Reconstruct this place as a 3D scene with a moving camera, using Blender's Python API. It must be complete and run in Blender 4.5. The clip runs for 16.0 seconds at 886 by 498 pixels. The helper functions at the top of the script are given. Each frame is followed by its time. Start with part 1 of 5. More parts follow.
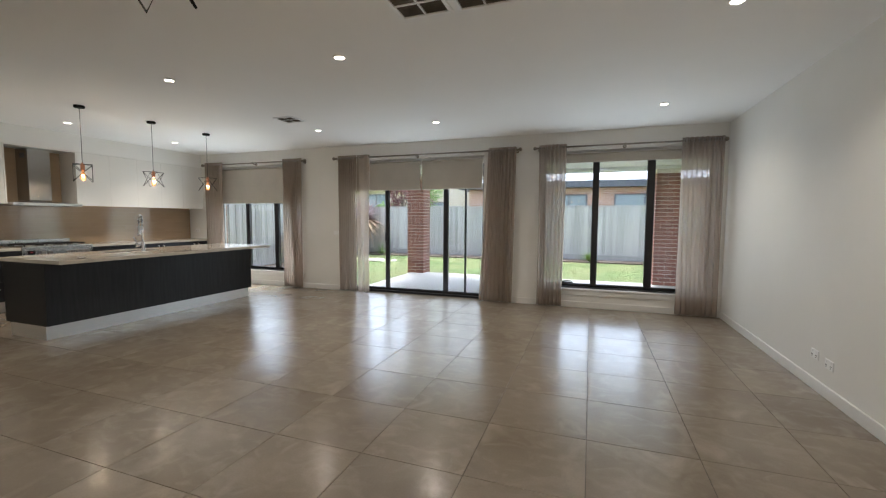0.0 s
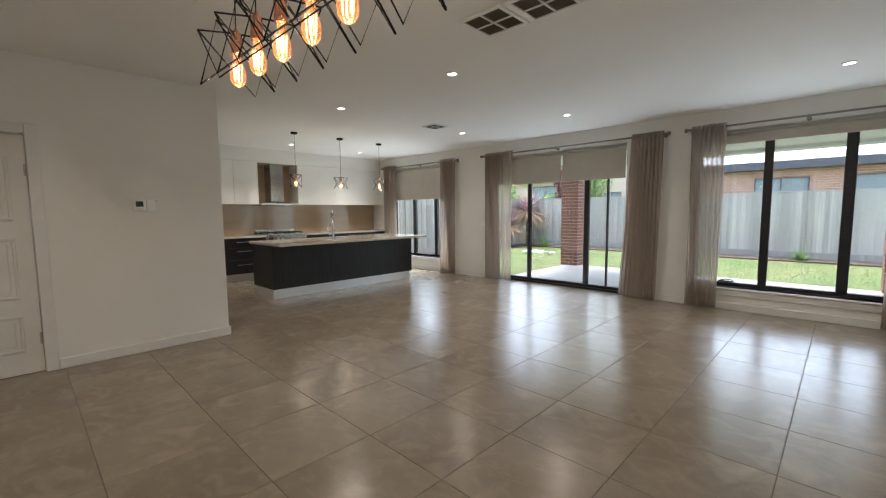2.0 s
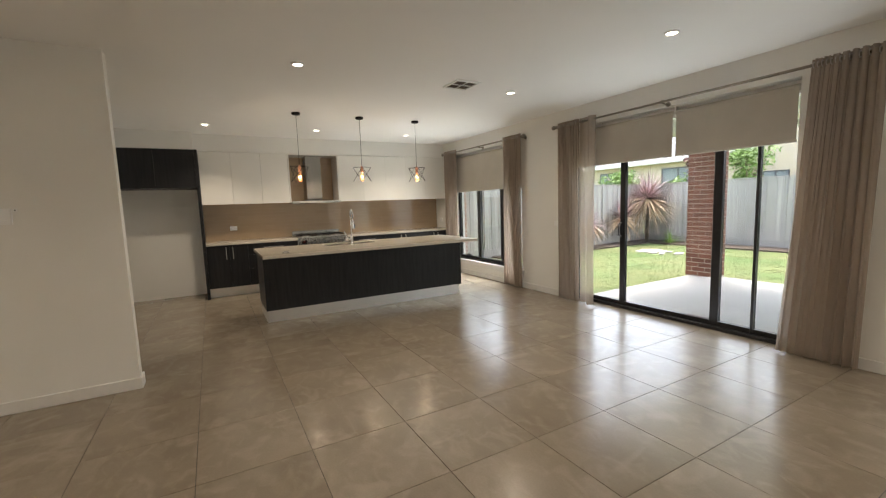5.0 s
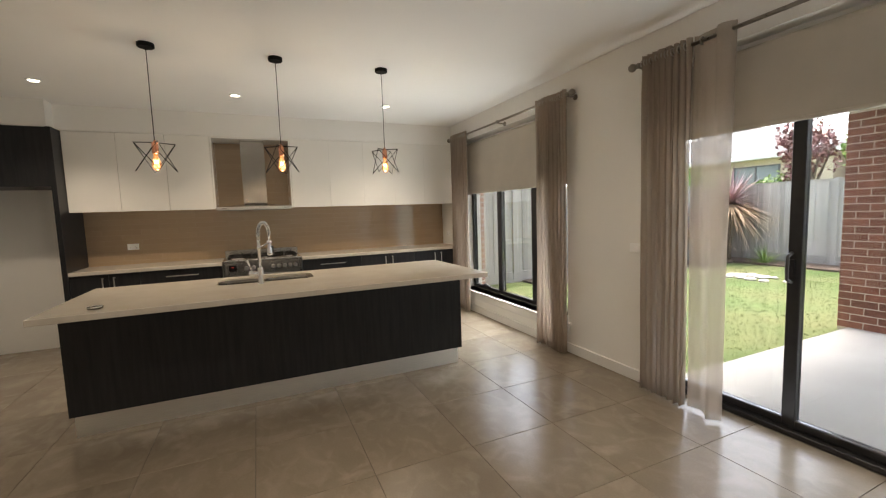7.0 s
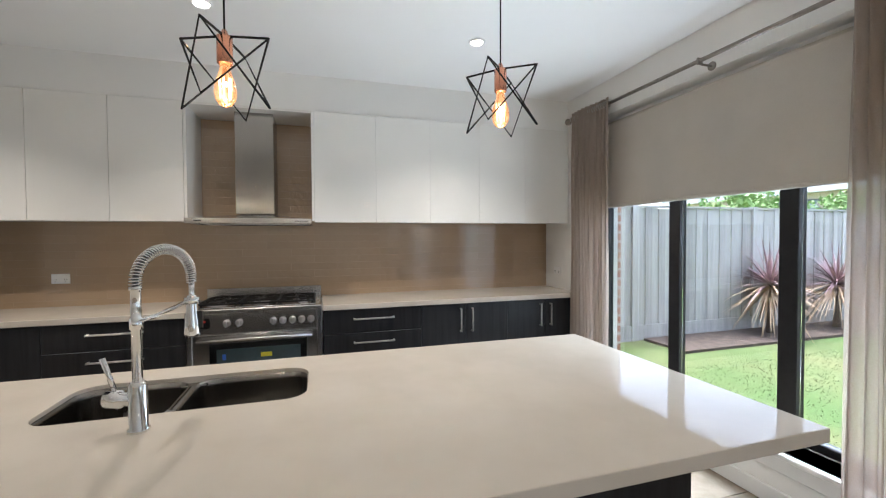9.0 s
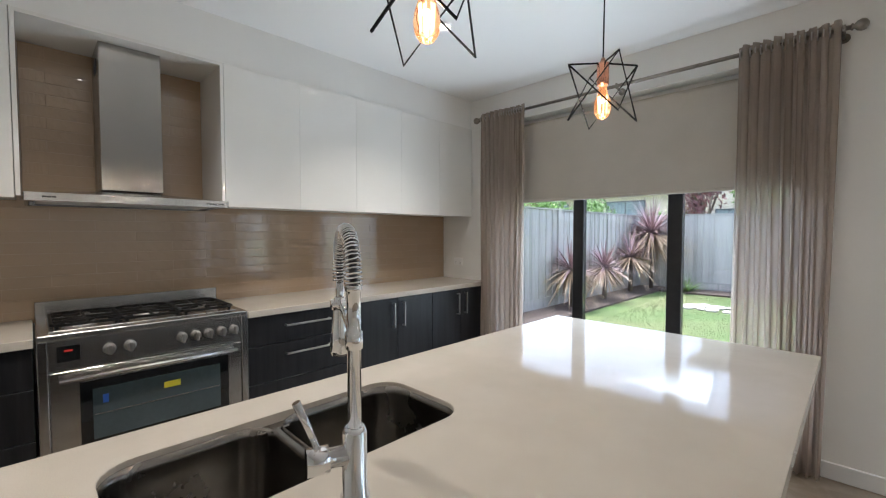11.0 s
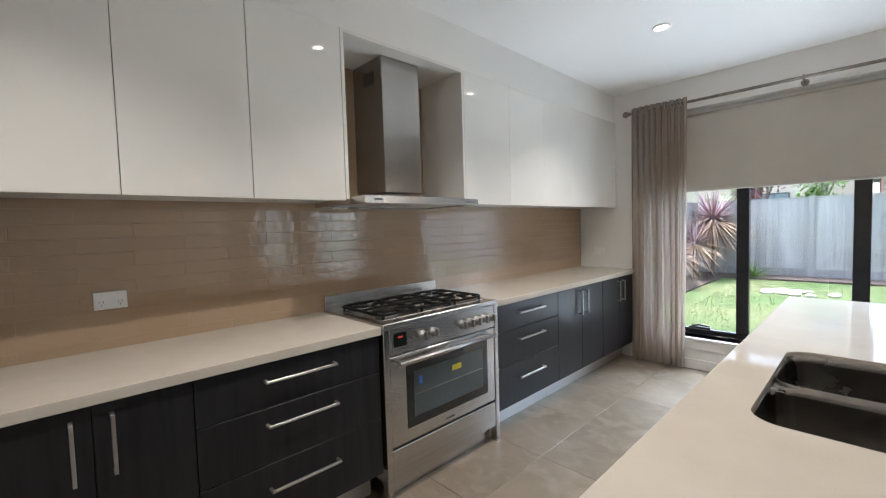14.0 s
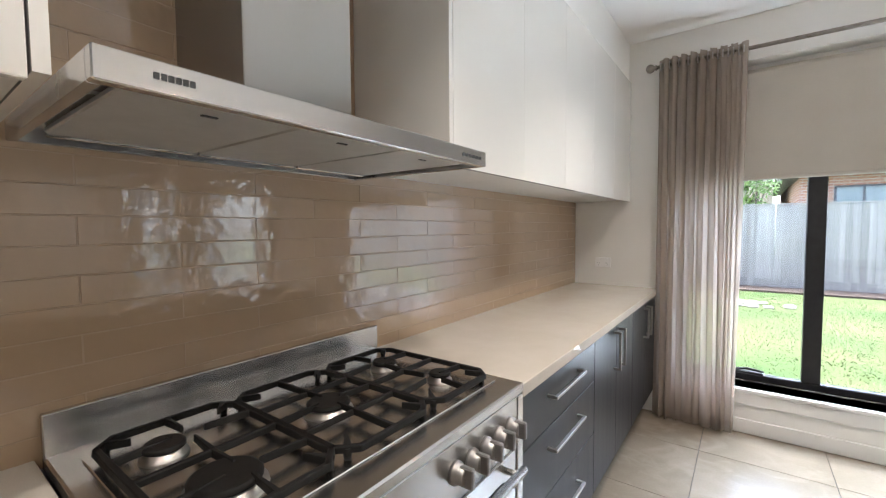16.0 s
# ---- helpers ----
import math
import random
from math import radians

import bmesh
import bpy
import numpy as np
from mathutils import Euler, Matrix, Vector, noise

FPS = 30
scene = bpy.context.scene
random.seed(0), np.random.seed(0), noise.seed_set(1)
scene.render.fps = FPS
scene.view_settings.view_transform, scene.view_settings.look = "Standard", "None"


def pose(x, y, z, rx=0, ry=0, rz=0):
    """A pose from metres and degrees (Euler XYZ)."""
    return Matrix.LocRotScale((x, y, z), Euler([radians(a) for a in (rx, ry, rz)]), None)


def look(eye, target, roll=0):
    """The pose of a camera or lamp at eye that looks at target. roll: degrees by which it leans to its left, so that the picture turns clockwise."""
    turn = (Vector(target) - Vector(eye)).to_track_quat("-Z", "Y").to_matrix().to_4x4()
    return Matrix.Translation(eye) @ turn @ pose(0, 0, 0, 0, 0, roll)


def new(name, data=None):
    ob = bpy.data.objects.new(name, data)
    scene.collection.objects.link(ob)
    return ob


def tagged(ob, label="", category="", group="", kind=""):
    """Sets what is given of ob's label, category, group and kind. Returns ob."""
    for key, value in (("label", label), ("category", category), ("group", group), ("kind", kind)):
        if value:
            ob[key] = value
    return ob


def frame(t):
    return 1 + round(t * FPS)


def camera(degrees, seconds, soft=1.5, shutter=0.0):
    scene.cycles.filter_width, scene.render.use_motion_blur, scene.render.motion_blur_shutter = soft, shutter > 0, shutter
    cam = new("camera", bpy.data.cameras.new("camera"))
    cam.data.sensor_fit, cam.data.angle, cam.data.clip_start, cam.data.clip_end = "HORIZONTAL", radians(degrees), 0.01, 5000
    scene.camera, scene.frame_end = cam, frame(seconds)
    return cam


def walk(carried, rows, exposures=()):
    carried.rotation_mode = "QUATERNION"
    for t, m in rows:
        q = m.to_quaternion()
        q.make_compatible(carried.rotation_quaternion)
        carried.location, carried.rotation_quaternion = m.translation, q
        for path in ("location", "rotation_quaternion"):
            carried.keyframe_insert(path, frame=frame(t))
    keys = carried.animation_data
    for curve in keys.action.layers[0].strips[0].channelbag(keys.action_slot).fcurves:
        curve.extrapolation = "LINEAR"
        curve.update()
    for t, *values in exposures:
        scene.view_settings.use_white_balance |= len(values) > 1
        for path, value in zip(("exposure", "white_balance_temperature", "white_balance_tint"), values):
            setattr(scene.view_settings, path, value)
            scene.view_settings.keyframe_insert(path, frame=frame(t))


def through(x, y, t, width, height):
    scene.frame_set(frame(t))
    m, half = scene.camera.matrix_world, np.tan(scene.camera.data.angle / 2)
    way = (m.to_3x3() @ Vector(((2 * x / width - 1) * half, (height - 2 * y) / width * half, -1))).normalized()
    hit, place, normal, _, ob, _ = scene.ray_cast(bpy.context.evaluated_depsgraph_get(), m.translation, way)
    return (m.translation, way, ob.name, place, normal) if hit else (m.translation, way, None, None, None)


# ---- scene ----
cam = camera(94.1, 16.0, 1.2)
PATH = [
    (0, (0.784, 0.550, 1.363), (0.113, 2.428, 1.218), 0.3),
    (0.5, (1.102, 0.624, 1.352), (0.062, 2.328, 1.225), -0.7),
    (1, (1.250, 0.711, 1.358), (-0.038, 2.237, 1.24), -0.6),
    (1.5, (1.484, 0.599, 1.36), (0.094, 2.029, 1.214), -0.5),
    (2, (1.587, 0.544, 1.369), (0.199, 1.972, 1.188), -0.5),
    (2.5, (1.588, 0.526, 1.365), (0.246, 1.996, 1.168), -0.4),
    (3, (1.631, 0.666, 1.373), (0.345, 2.179, 1.129), -1.3),
    (3.5, (1.651, 1.157, 1.384), (0.222, 2.535, 1.141), -2.0),
    (4, (1.541, 1.756, 1.363), (-0.192, 2.720, 1.102), -1.7),
    (4.2, (1.421, 1.967, 1.38), (-0.333, 2.895, 1.134), -1.9),
    (6.3, (-0.564, 3.950, 1.464), (-2.261, 4.995, 1.3), -2.1),
    (6.5, (-0.779, 4.120, 1.434), (-2.522, 5.088, 1.274), -2.2),
    (7, (-1.392, 4.486, 1.437), (-3.210, 5.300, 1.254), -1.9),
    (7.5, (-1.993, 4.791, 1.418), (-3.872, 5.458, 1.26), -1.6),
    (8, (-2.639, 5.008, 1.401), (-4.567, 5.533, 1.329), -1.3),
    (8.2, (-2.901, 5.070, 1.419), (-4.845, 5.538, 1.363), -0.7),
    (10.3, (-4.369, 4.266, 1.365), (-5.989, 5.441, 1.318), -0.4),
    (10.5, (-4.412, 4.135, 1.344), (-5.942, 5.422, 1.292), -0.6),
    (11, (-4.365, 4.080, 1.385), (-5.779, 5.492, 1.308), 0.0),
    (11.5, (-4.212, 3.784, 1.379), (-5.581, 5.239, 1.295), -0.1),
    (12, (-4.095, 3.374, 1.404), (-5.389, 4.897, 1.326), -0.0),
    (12.5, (-4.036, 3.108, 1.4), (-5.294, 4.662, 1.339), -0.0),
    (13, (-4.271, 2.925, 1.408), (-5.592, 4.425, 1.343), -0.5),
    (13.5, (-4.714, 2.920, 1.41), (-6.129, 4.330, 1.334), -1.4),
    (14, (-5.240, 2.915, 1.399), (-6.684, 4.295, 1.294), -1.7),
    (14.5, (-5.763, 3.068, 1.362), (-7.061, 4.581, 1.199), -1.5),
    (15, (-6.154, 3.397, 1.34), (-7.346, 4.997, 1.209), -2.2),
    (15.5, (-6.411, 3.714, 1.37), (-7.637, 5.291, 1.279), -1.3),
    (16, (-6.407, 3.916, 1.365), (-7.590, 5.526, 1.263), -0.4),
]
EXPOSURES = [(0.0, 3.42, 6050, 9), (2.5, 3.45, 6150, 9), (4.2, 3.58, 6550, 9), (6.5, 3.32, 7000, 12), (7.3, 3.44, 6950, 12), (8.2, 3.68, 5900, 11), (10.5, 3.42, 5650, 10), (12.0, 3.41, 5750, 10), (13.0, 3.44, 5850, 10), (14.0, 3.62, 5650, 10), (15.0, 3.68, 5850, 11), (16.0, 3.98, 5800, 12)]
walk(cam, [(t, look(eye, target, roll)) for t, eye, target, roll in PATH], EXPOSURES)

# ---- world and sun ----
SKY, SUN, VIEW_DIM, SPOT, BULB_WATT = 0.15, 0.9, 0.55, 4.6, 0.32
world = bpy.data.worlds.new("sky")
scene.world = world
world.use_nodes = True
wn = world.node_tree.nodes
sky = wn.new("ShaderNodeTexSky")
sky.sky_type, sky.sun_disc = "NISHITA", False
sky.sun_elevation, sky.sun_rotation = radians(73), radians(-37)
sky.air_density, sky.dust_density, sky.ozone_density = 1.0, 3.0, 1.0
haze = wn.new("ShaderNodeHueSaturation")
haze.inputs["Saturation"].default_value = 0.65
world.node_tree.links.new(sky.outputs[0], haze.inputs["Color"])
world.node_tree.links.new(haze.outputs[0], wn["Background"].inputs[0])
wn["Background"].inputs[1].default_value = SKY
sun = new("sun", bpy.data.lights.new("sun", "SUN"))
sun.data.energy, sun.data.angle, sun.data.color = SUN, radians(22), (1.0, 0.96, 0.9)
sun.matrix_world = look((0, 0, 20), (3.0, -4.0, 4.0))

# area lamps added for sky daylight in three openings: x0, x1, z0, z1, watts
for x0, x1, z0, z1, watts in ((-6.74, -4.62, 0.36, 1.64, 0.55), (-3.5, -0.95, 0.10, 1.85, 1.1), (0.10, 2.35, 0.36, 2.20, 1.1)):
    day = new("window_daylight", bpy.data.lights.new("window_daylight", "AREA"))
    day.data.shape, day.data.size, day.data.size_y = "RECTANGLE", x1 - x0, z1 - z0
    day.data.energy, day.data.color = watts, (0.86, 0.95, 1.0)
    day.matrix_world = look(((x0 + x1) / 2, 7.375, (z0 + z1) / 2), ((x0 + x1) / 2, 0.0, (z0 + z1) / 2))
# added sill lamps mimic lawn and patio bounce on ceiling: x0, x1, z, watts
for x0, x1, z, watts, lean in ((-6.30, -5.02, 0.37, 1.08, 0.85), (-2.90, -1.05, 0.06, 0.6, 0.15), (0.48, 1.88, 0.37, 0.45, 0.7)):
    day = new("sill_fill", bpy.data.lights.new("sill_fill", "AREA"))
    day.data.shape, day.data.size, day.data.size_y = "RECTANGLE", x1 - x0, 0.08
    day.data.spread = radians(100)
    day.data.energy, day.data.color = watts, (0.88, 0.96, 1.0)
    day.matrix_world = look(((x0 + x1) / 2, 7.345, z), ((x0 + x1) / 2, 7.345 - lean, z + 1.0))

# added fill lamp, slanting down under the kitchen blind to brighten the floor
high = new("floor_fill", bpy.data.lights.new("floor_fill", "AREA"))
high.data.shape, high.data.size, high.data.size_y, high.data.spread = "RECTANGLE", 1.28, 0.24, radians(80)
high.data.energy, high.data.color = 2.0, (0.82, 0.93, 1.0)
high.matrix_world = look((-5.68, 7.35, 1.48), (-5.68, 6.72, 0.60))


# ---- materials ----
def shader(name):
    m = bpy.data.materials.new(name)
    m.use_nodes = True
    nt = m.node_tree
    return m, nt, nt.nodes["Principled BSDF"]


def node(nt, kind, **values):
    n = nt.nodes.new(kind)
    for key, value in values.items():
        n.inputs[key].default_value = value
    return n


def noise_tex(nt, scale, detail=4.0, stretch=(1, 1, 1), rough=0.55, by_object=False, island=False):
    co = nt.nodes.new("ShaderNodeTexCoord")
    mp = nt.nodes.new("ShaderNodeMapping")
    mp.inputs["Scale"].default_value = stretch
    nt.links.new(co.outputs["Object"], mp.inputs["Vector"])
    if by_object:
        info = nt.nodes.new("ShaderNodeObjectInfo")
        mul = nt.nodes.new("ShaderNodeMath")
        mul.operation = "MULTIPLY"
        mul.inputs[1].default_value = 37.0
        nt.links.new(info.outputs["Random"], mul.inputs[0])
        nt.links.new(mul.outputs[0], mp.inputs["Location"])
    tex = node(nt, "ShaderNodeTexNoise", Scale=scale, Detail=detail, Roughness=rough)
    nt.links.new(mp.outputs[0], tex.inputs["Vector"])
    return tex


def mix(nt, factor, a, b, mode="MIX"):
    m = nt.nodes.new("ShaderNodeMix")
    m.data_type, m.blend_type = "RGBA", mode
    for slot, v in ((0, factor), (6, a), (7, b)):
        if hasattr(v, "is_linked"):
            nt.links.new(v, m.inputs[slot])
        else:
            m.inputs[slot].default_value = v if slot == 0 else (*v, 1)
    return m.outputs[2]


def ramp(nt, fac, lo, hi):
    r = nt.nodes.new("ShaderNodeMapRange")
    r.inputs[1].default_value, r.inputs[2].default_value = lo, hi
    nt.links.new(fac, r.inputs[0])
    return r.outputs[0]


def surface(name, c1, c2, rough=0.5, metal=0.0, scale=6.0, fine=60.0, fine_amount=0.12, bump=0.0, bump_scale=200.0,
            stretch=(1, 1, 1), rough_var=0.08, by_object=False, random_amount=0.0, spec=0.5, coat=0.0, bump_dist=0.002):
    m, nt, p = shader(name)
    big = noise_tex(nt, scale, 5.0, stretch, by_object=by_object)
    col = mix(nt, ramp(nt, big.outputs[0], 0.32, 0.68), c1, c2)
    small = noise_tex(nt, fine, 3.0, stretch, by_object=by_object)
    col = mix(nt, fine_amount, col, small.outputs[0], "OVERLAY")
    if random_amount:
        info = nt.nodes.new("ShaderNodeObjectInfo")
        r = nt.nodes.new("ShaderNodeMapRange")
        r.inputs[3].default_value, r.inputs[4].default_value = 1 - random_amount, 1 + random_amount
        nt.links.new(info.outputs["Random"], r.inputs[0])
        hsv = nt.nodes.new("ShaderNodeHueSaturation")
        nt.links.new(r.outputs[0], hsv.inputs["Value"])
        nt.links.new(col, hsv.inputs["Color"])
        col = hsv.outputs[0]
    nt.links.new(col, p.inputs["Base Color"])
    rr = nt.nodes.new("ShaderNodeMapRange")
    rr.inputs[3].default_value, rr.inputs[4].default_value = max(0.02, rough - rough_var), rough + rough_var
    nt.links.new(big.outputs[0], rr.inputs[0])
    nt.links.new(rr.outputs[0], p.inputs["Roughness"])
    p.inputs["Metallic"].default_value = metal
    p.inputs["Specular IOR Level"].default_value = spec
    p.inputs["Coat Weight"].default_value = coat
    if bump:
        bt = noise_tex(nt, bump_scale, 3.0, stretch, by_object=by_object)
        b = node(nt, "ShaderNodeBump", Strength=bump, Distance=bump_dist)
        nt.links.new(bt.outputs[0], b.inputs["Height"])
        nt.links.new(b.outputs[0], p.inputs["Normal"])
    return m


WALL = surface("wall_paint", (0.80, 0.79, 0.76), (0.83, 0.82, 0.79), 0.6, scale=1.5, fine=90, fine_amount=0.05, bump=0.12, bump_scale=260)
CEIL = surface("ceiling_paint", (0.88, 0.875, 0.86), (0.90, 0.895, 0.88), 0.75, scale=1.2, fine=120, fine_amount=0.04, bump=0.1, bump_scale=300)
TRIM = surface("gloss_trim_paint", (0.74, 0.73, 0.71), (0.79, 0.78, 0.76), 0.35, scale=3, fine_amount=0.04)
GROUT = surface("grout", (0.075, 0.062, 0.048), (0.115, 0.098, 0.078), 0.85, scale=12, bump=0.3)
SPLASHGROUT = surface("brown_grout", (0.365, 0.262, 0.168), (0.395, 0.286, 0.187), 0.6, scale=20)
BLACK = surface("black_aluminium", (0.012, 0.012, 0.014), (0.02, 0.02, 0.022), 0.38, scale=20, fine_amount=0.05)
STEEL = surface("brushed_steel", (0.50, 0.49, 0.475), (0.58, 0.57, 0.555), 0.24, 1.0, scale=2.0, fine=9, fine_amount=0.06, stretch=(30, 0.5, 30), rough_var=0.04)
STEEL_H = surface("brushed_steel_flat", (0.52, 0.51, 0.495), (0.60, 0.59, 0.575), 0.27, 1.0, scale=2.0, fine=9, fine_amount=0.02, stretch=(6, 0.3, 6), rough_var=0.01)
KICK = surface("brushed_aluminium", (0.70, 0.70, 0.69), (0.78, 0.78, 0.77), 0.38, 1.0, scale=9, fine=120, fine_amount=0.1, stretch=(1, 1, 30))
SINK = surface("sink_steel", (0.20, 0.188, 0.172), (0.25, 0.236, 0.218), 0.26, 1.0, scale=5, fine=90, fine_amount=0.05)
CHROME = surface("chrome", (0.78, 0.78, 0.78), (0.84, 0.84, 0.84), 0.07, 1.0, scale=30, fine_amount=0.02, rough_var=0.03)
ROD = surface("aged_nickel_rod", (0.24, 0.215, 0.185), (0.31, 0.28, 0.245), 0.3, 1.0, scale=30, fine_amount=0.05)
NICKEL = surface("satin_nickel", (0.43, 0.41, 0.385), (0.50, 0.475, 0.45), 0.36, 1.0, scale=30, fine_amount=0.05)
COPPER = surface("copper", (0.80, 0.36, 0.22), (0.86, 0.43, 0.28), 0.2, 1.0, scale=40, fine_amount=0.05)
WIRE = surface("black_wire", (0.003, 0.003, 0.003), (0.006, 0.006, 0.006), 0.6, scale=60, spec=0.15)
IRON = surface("cast_iron", (0.006, 0.0055, 0.005), (0.011, 0.010, 0.009), 0.62, scale=40, bump=0.3, bump_scale=500, spec=0.2)
DARKWOOD = surface("dark_timber_laminate", (0.010, 0.0105, 0.012), (0.019, 0.0195, 0.022), 0.38, scale=7, fine=46, fine_amount=0.12, stretch=(5, 5, 0.35), bump=0.10, bump_scale=60, spec=0.32)
GLOSS = surface("gloss_white_door", (0.80, 0.785, 0.745), (0.83, 0.815, 0.775), 0.03, scale=2, fine_amount=0.02, rough_var=0.01, coat=0.3)
CARCASS = surface("white_carcass", (0.62, 0.60, 0.56), (0.66, 0.64, 0.60), 0.45, scale=4)
STONE = surface("engineered_stone", (0.51, 0.465, 0.40), (0.555, 0.51, 0.445), 0.06, scale=5, fine=420, fine_amount=0.14, rough_var=0.025, spec=0.5)
STONE.node_tree.nodes["Principled BSDF"].inputs["IOR"].default_value = 1.18
PLASTIC = surface("white_plastic", (0.86, 0.86, 0.855), (0.89, 0.89, 0.885), 0.35, scale=20, fine_amount=0.02)
DARKPLASTIC = surface("dark_plastic", (0.02, 0.022, 0.022), (0.035, 0.036, 0.036), 0.4, scale=30)
SCREEN = surface("grey_screen", (0.05, 0.052, 0.052), (0.07, 0.072, 0.072), 0.25, scale=20)
VENTBACK = surface("vent_dark", (0.17, 0.145, 0.115), (0.22, 0.19, 0.155), 0.7, scale=20)
BLIND = surface("blind_fabric", (0.50, 0.465, 0.41), (0.55, 0.51, 0.45), 0.85, scale=3, fine=500, fine_amount=0.25, bump=0.3, bump_scale=700)
PATIO = surface("patio_concrete", (0.36, 0.35, 0.33), (0.43, 0.42, 0.40), 0.7, scale=1.6, fine=70, bump=0.3, bump_scale=120)
STUCCO = surface("cream_stucco", (0.56, 0.48, 0.36), (0.62, 0.53, 0.41), 0.8, scale=0.8, fine=30, bump=0.2)
ROOF_DARK = surface("dark_roof_tile", (0.07, 0.075, 0.085), (0.12, 0.125, 0.135), 0.6, scale=2, fine=25)
ROOF_PALE = surface("pale_metal_roof", (0.52, 0.54, 0.56), (0.60, 0.62, 0.64), 0.45, scale=0.6, fine=20)
FASCIA = surface("grey_fascia", (0.06, 0.065, 0.075), (0.09, 0.095, 0.105), 0.5, scale=4)
FENCE = surface("weathered_paling", (0.34, 0.325, 0.295), (0.46, 0.44, 0.40), 0.85, scale=2.2, fine=22, fine_amount=0.35, stretch=(7, 7, 0.25), by_object=True, random_amount=0.20, bump=0.3, bump_scale=40)
BRICK = surface("red_brick", (0.20, 0.075, 0.055), (0.30, 0.125, 0.09), 0.8, scale=14, fine=120, fine_amount=0.4, by_object=True, random_amount=0.25, bump=0.5, bump_scale=150)
MORTAR = surface("mortar", (0.62, 0.54, 0.48), (0.70, 0.62, 0.56), 0.9, scale=20, bump=0.4)
MULCH = surface("bark_mulch", (0.055, 0.038, 0.028), (0.15, 0.11, 0.085), 0.95, scale=9, fine=50, fine_amount=0.6, bump=1.0, bump_scale=35, bump_dist=0.03)
ROCK = surface("pale_stone", (0.42, 0.39, 0.34), (0.60, 0.57, 0.51), 0.85, scale=9, bump=0.6, bump_scale=40, by_object=True, bump_dist=0.01)
KNOB = surface("brushed_knob_steel", (0.27, 0.26, 0.25), (0.34, 0.33, 0.32), 0.4, 0.9, scale=40)
LEAF_DRY = surface("dry_cordyline_leaf", (0.36, 0.22, 0.12), (0.55, 0.42, 0.27), 0.65, scale=3.0, fine=20, fine_amount=0.35)
LEAF_PURPLE = surface("cordyline_leaf", (0.20, 0.10, 0.115), (0.40, 0.28, 0.27), 0.5, scale=3.0, fine=20, fine_amount=0.35)
LEAF_GREEN = surface("strappy_leaf", (0.10, 0.20, 0.03), (0.24, 0.36, 0.07), 0.5, scale=4, fine=30)
LEAF_BUSH = surface("bush_leaf", (0.09, 0.18, 0.03), (0.20, 0.32, 0.06), 0.55, scale=5, fine=20)
LEAF_RED = surface("plum_leaf", (0.12, 0.04, 0.045), (0.24, 0.09, 0.08), 0.55, scale=5, fine=20)
BARK = surface("bark", (0.10, 0.075, 0.055), (0.19, 0.15, 0.11), 0.9, scale=12, bump=0.6, bump_scale=40)
BLADE = surface("grass_blade", (0.060, 0.122, 0.019), (0.145, 0.160, 0.055), 0.6, scale=0.7, fine=6, fine_amount=0.35)
LAWN = surface("lawn_soil", (0.060, 0.118, 0.019), (0.155, 0.160, 0.062), 0.9, scale=0.6, fine=22, fine_amount=0.25, bump=0.25, bump_scale=70, bump_dist=0.03)
STICKER_Y = surface("yellow_sticker", (0.75, 0.66, 0.04), (0.80, 0.70, 0.06), 0.4)
STICKER_B = surface("blue_sticker", (0.03, 0.12, 0.55), (0.05, 0.16, 0.62), 0.4)
OVEN_DARK = surface("oven_glass", (0.010, 0.011, 0.012), (0.014, 0.015, 0.016), 0.06, scale=3, rough_var=0.02, coat=0.3)
OVEN_IN = surface("oven_window", (0.055, 0.075, 0.08), (0.07, 0.092, 0.098), 0.05, scale=3, rough_var=0.02, coat=0.5)
FILTER = surface("grease_filter_mesh", (0.52, 0.52, 0.50), (0.58, 0.58, 0.56), 0.5, 0.8, scale=20, fine=300, fine_amount=0.1, bump=0.1, bump_scale=400)
PANE_FAR = surface("far_window_glass", (0.16, 0.20, 0.22), (0.30, 0.35, 0.37), 0.15, scale=0.6)


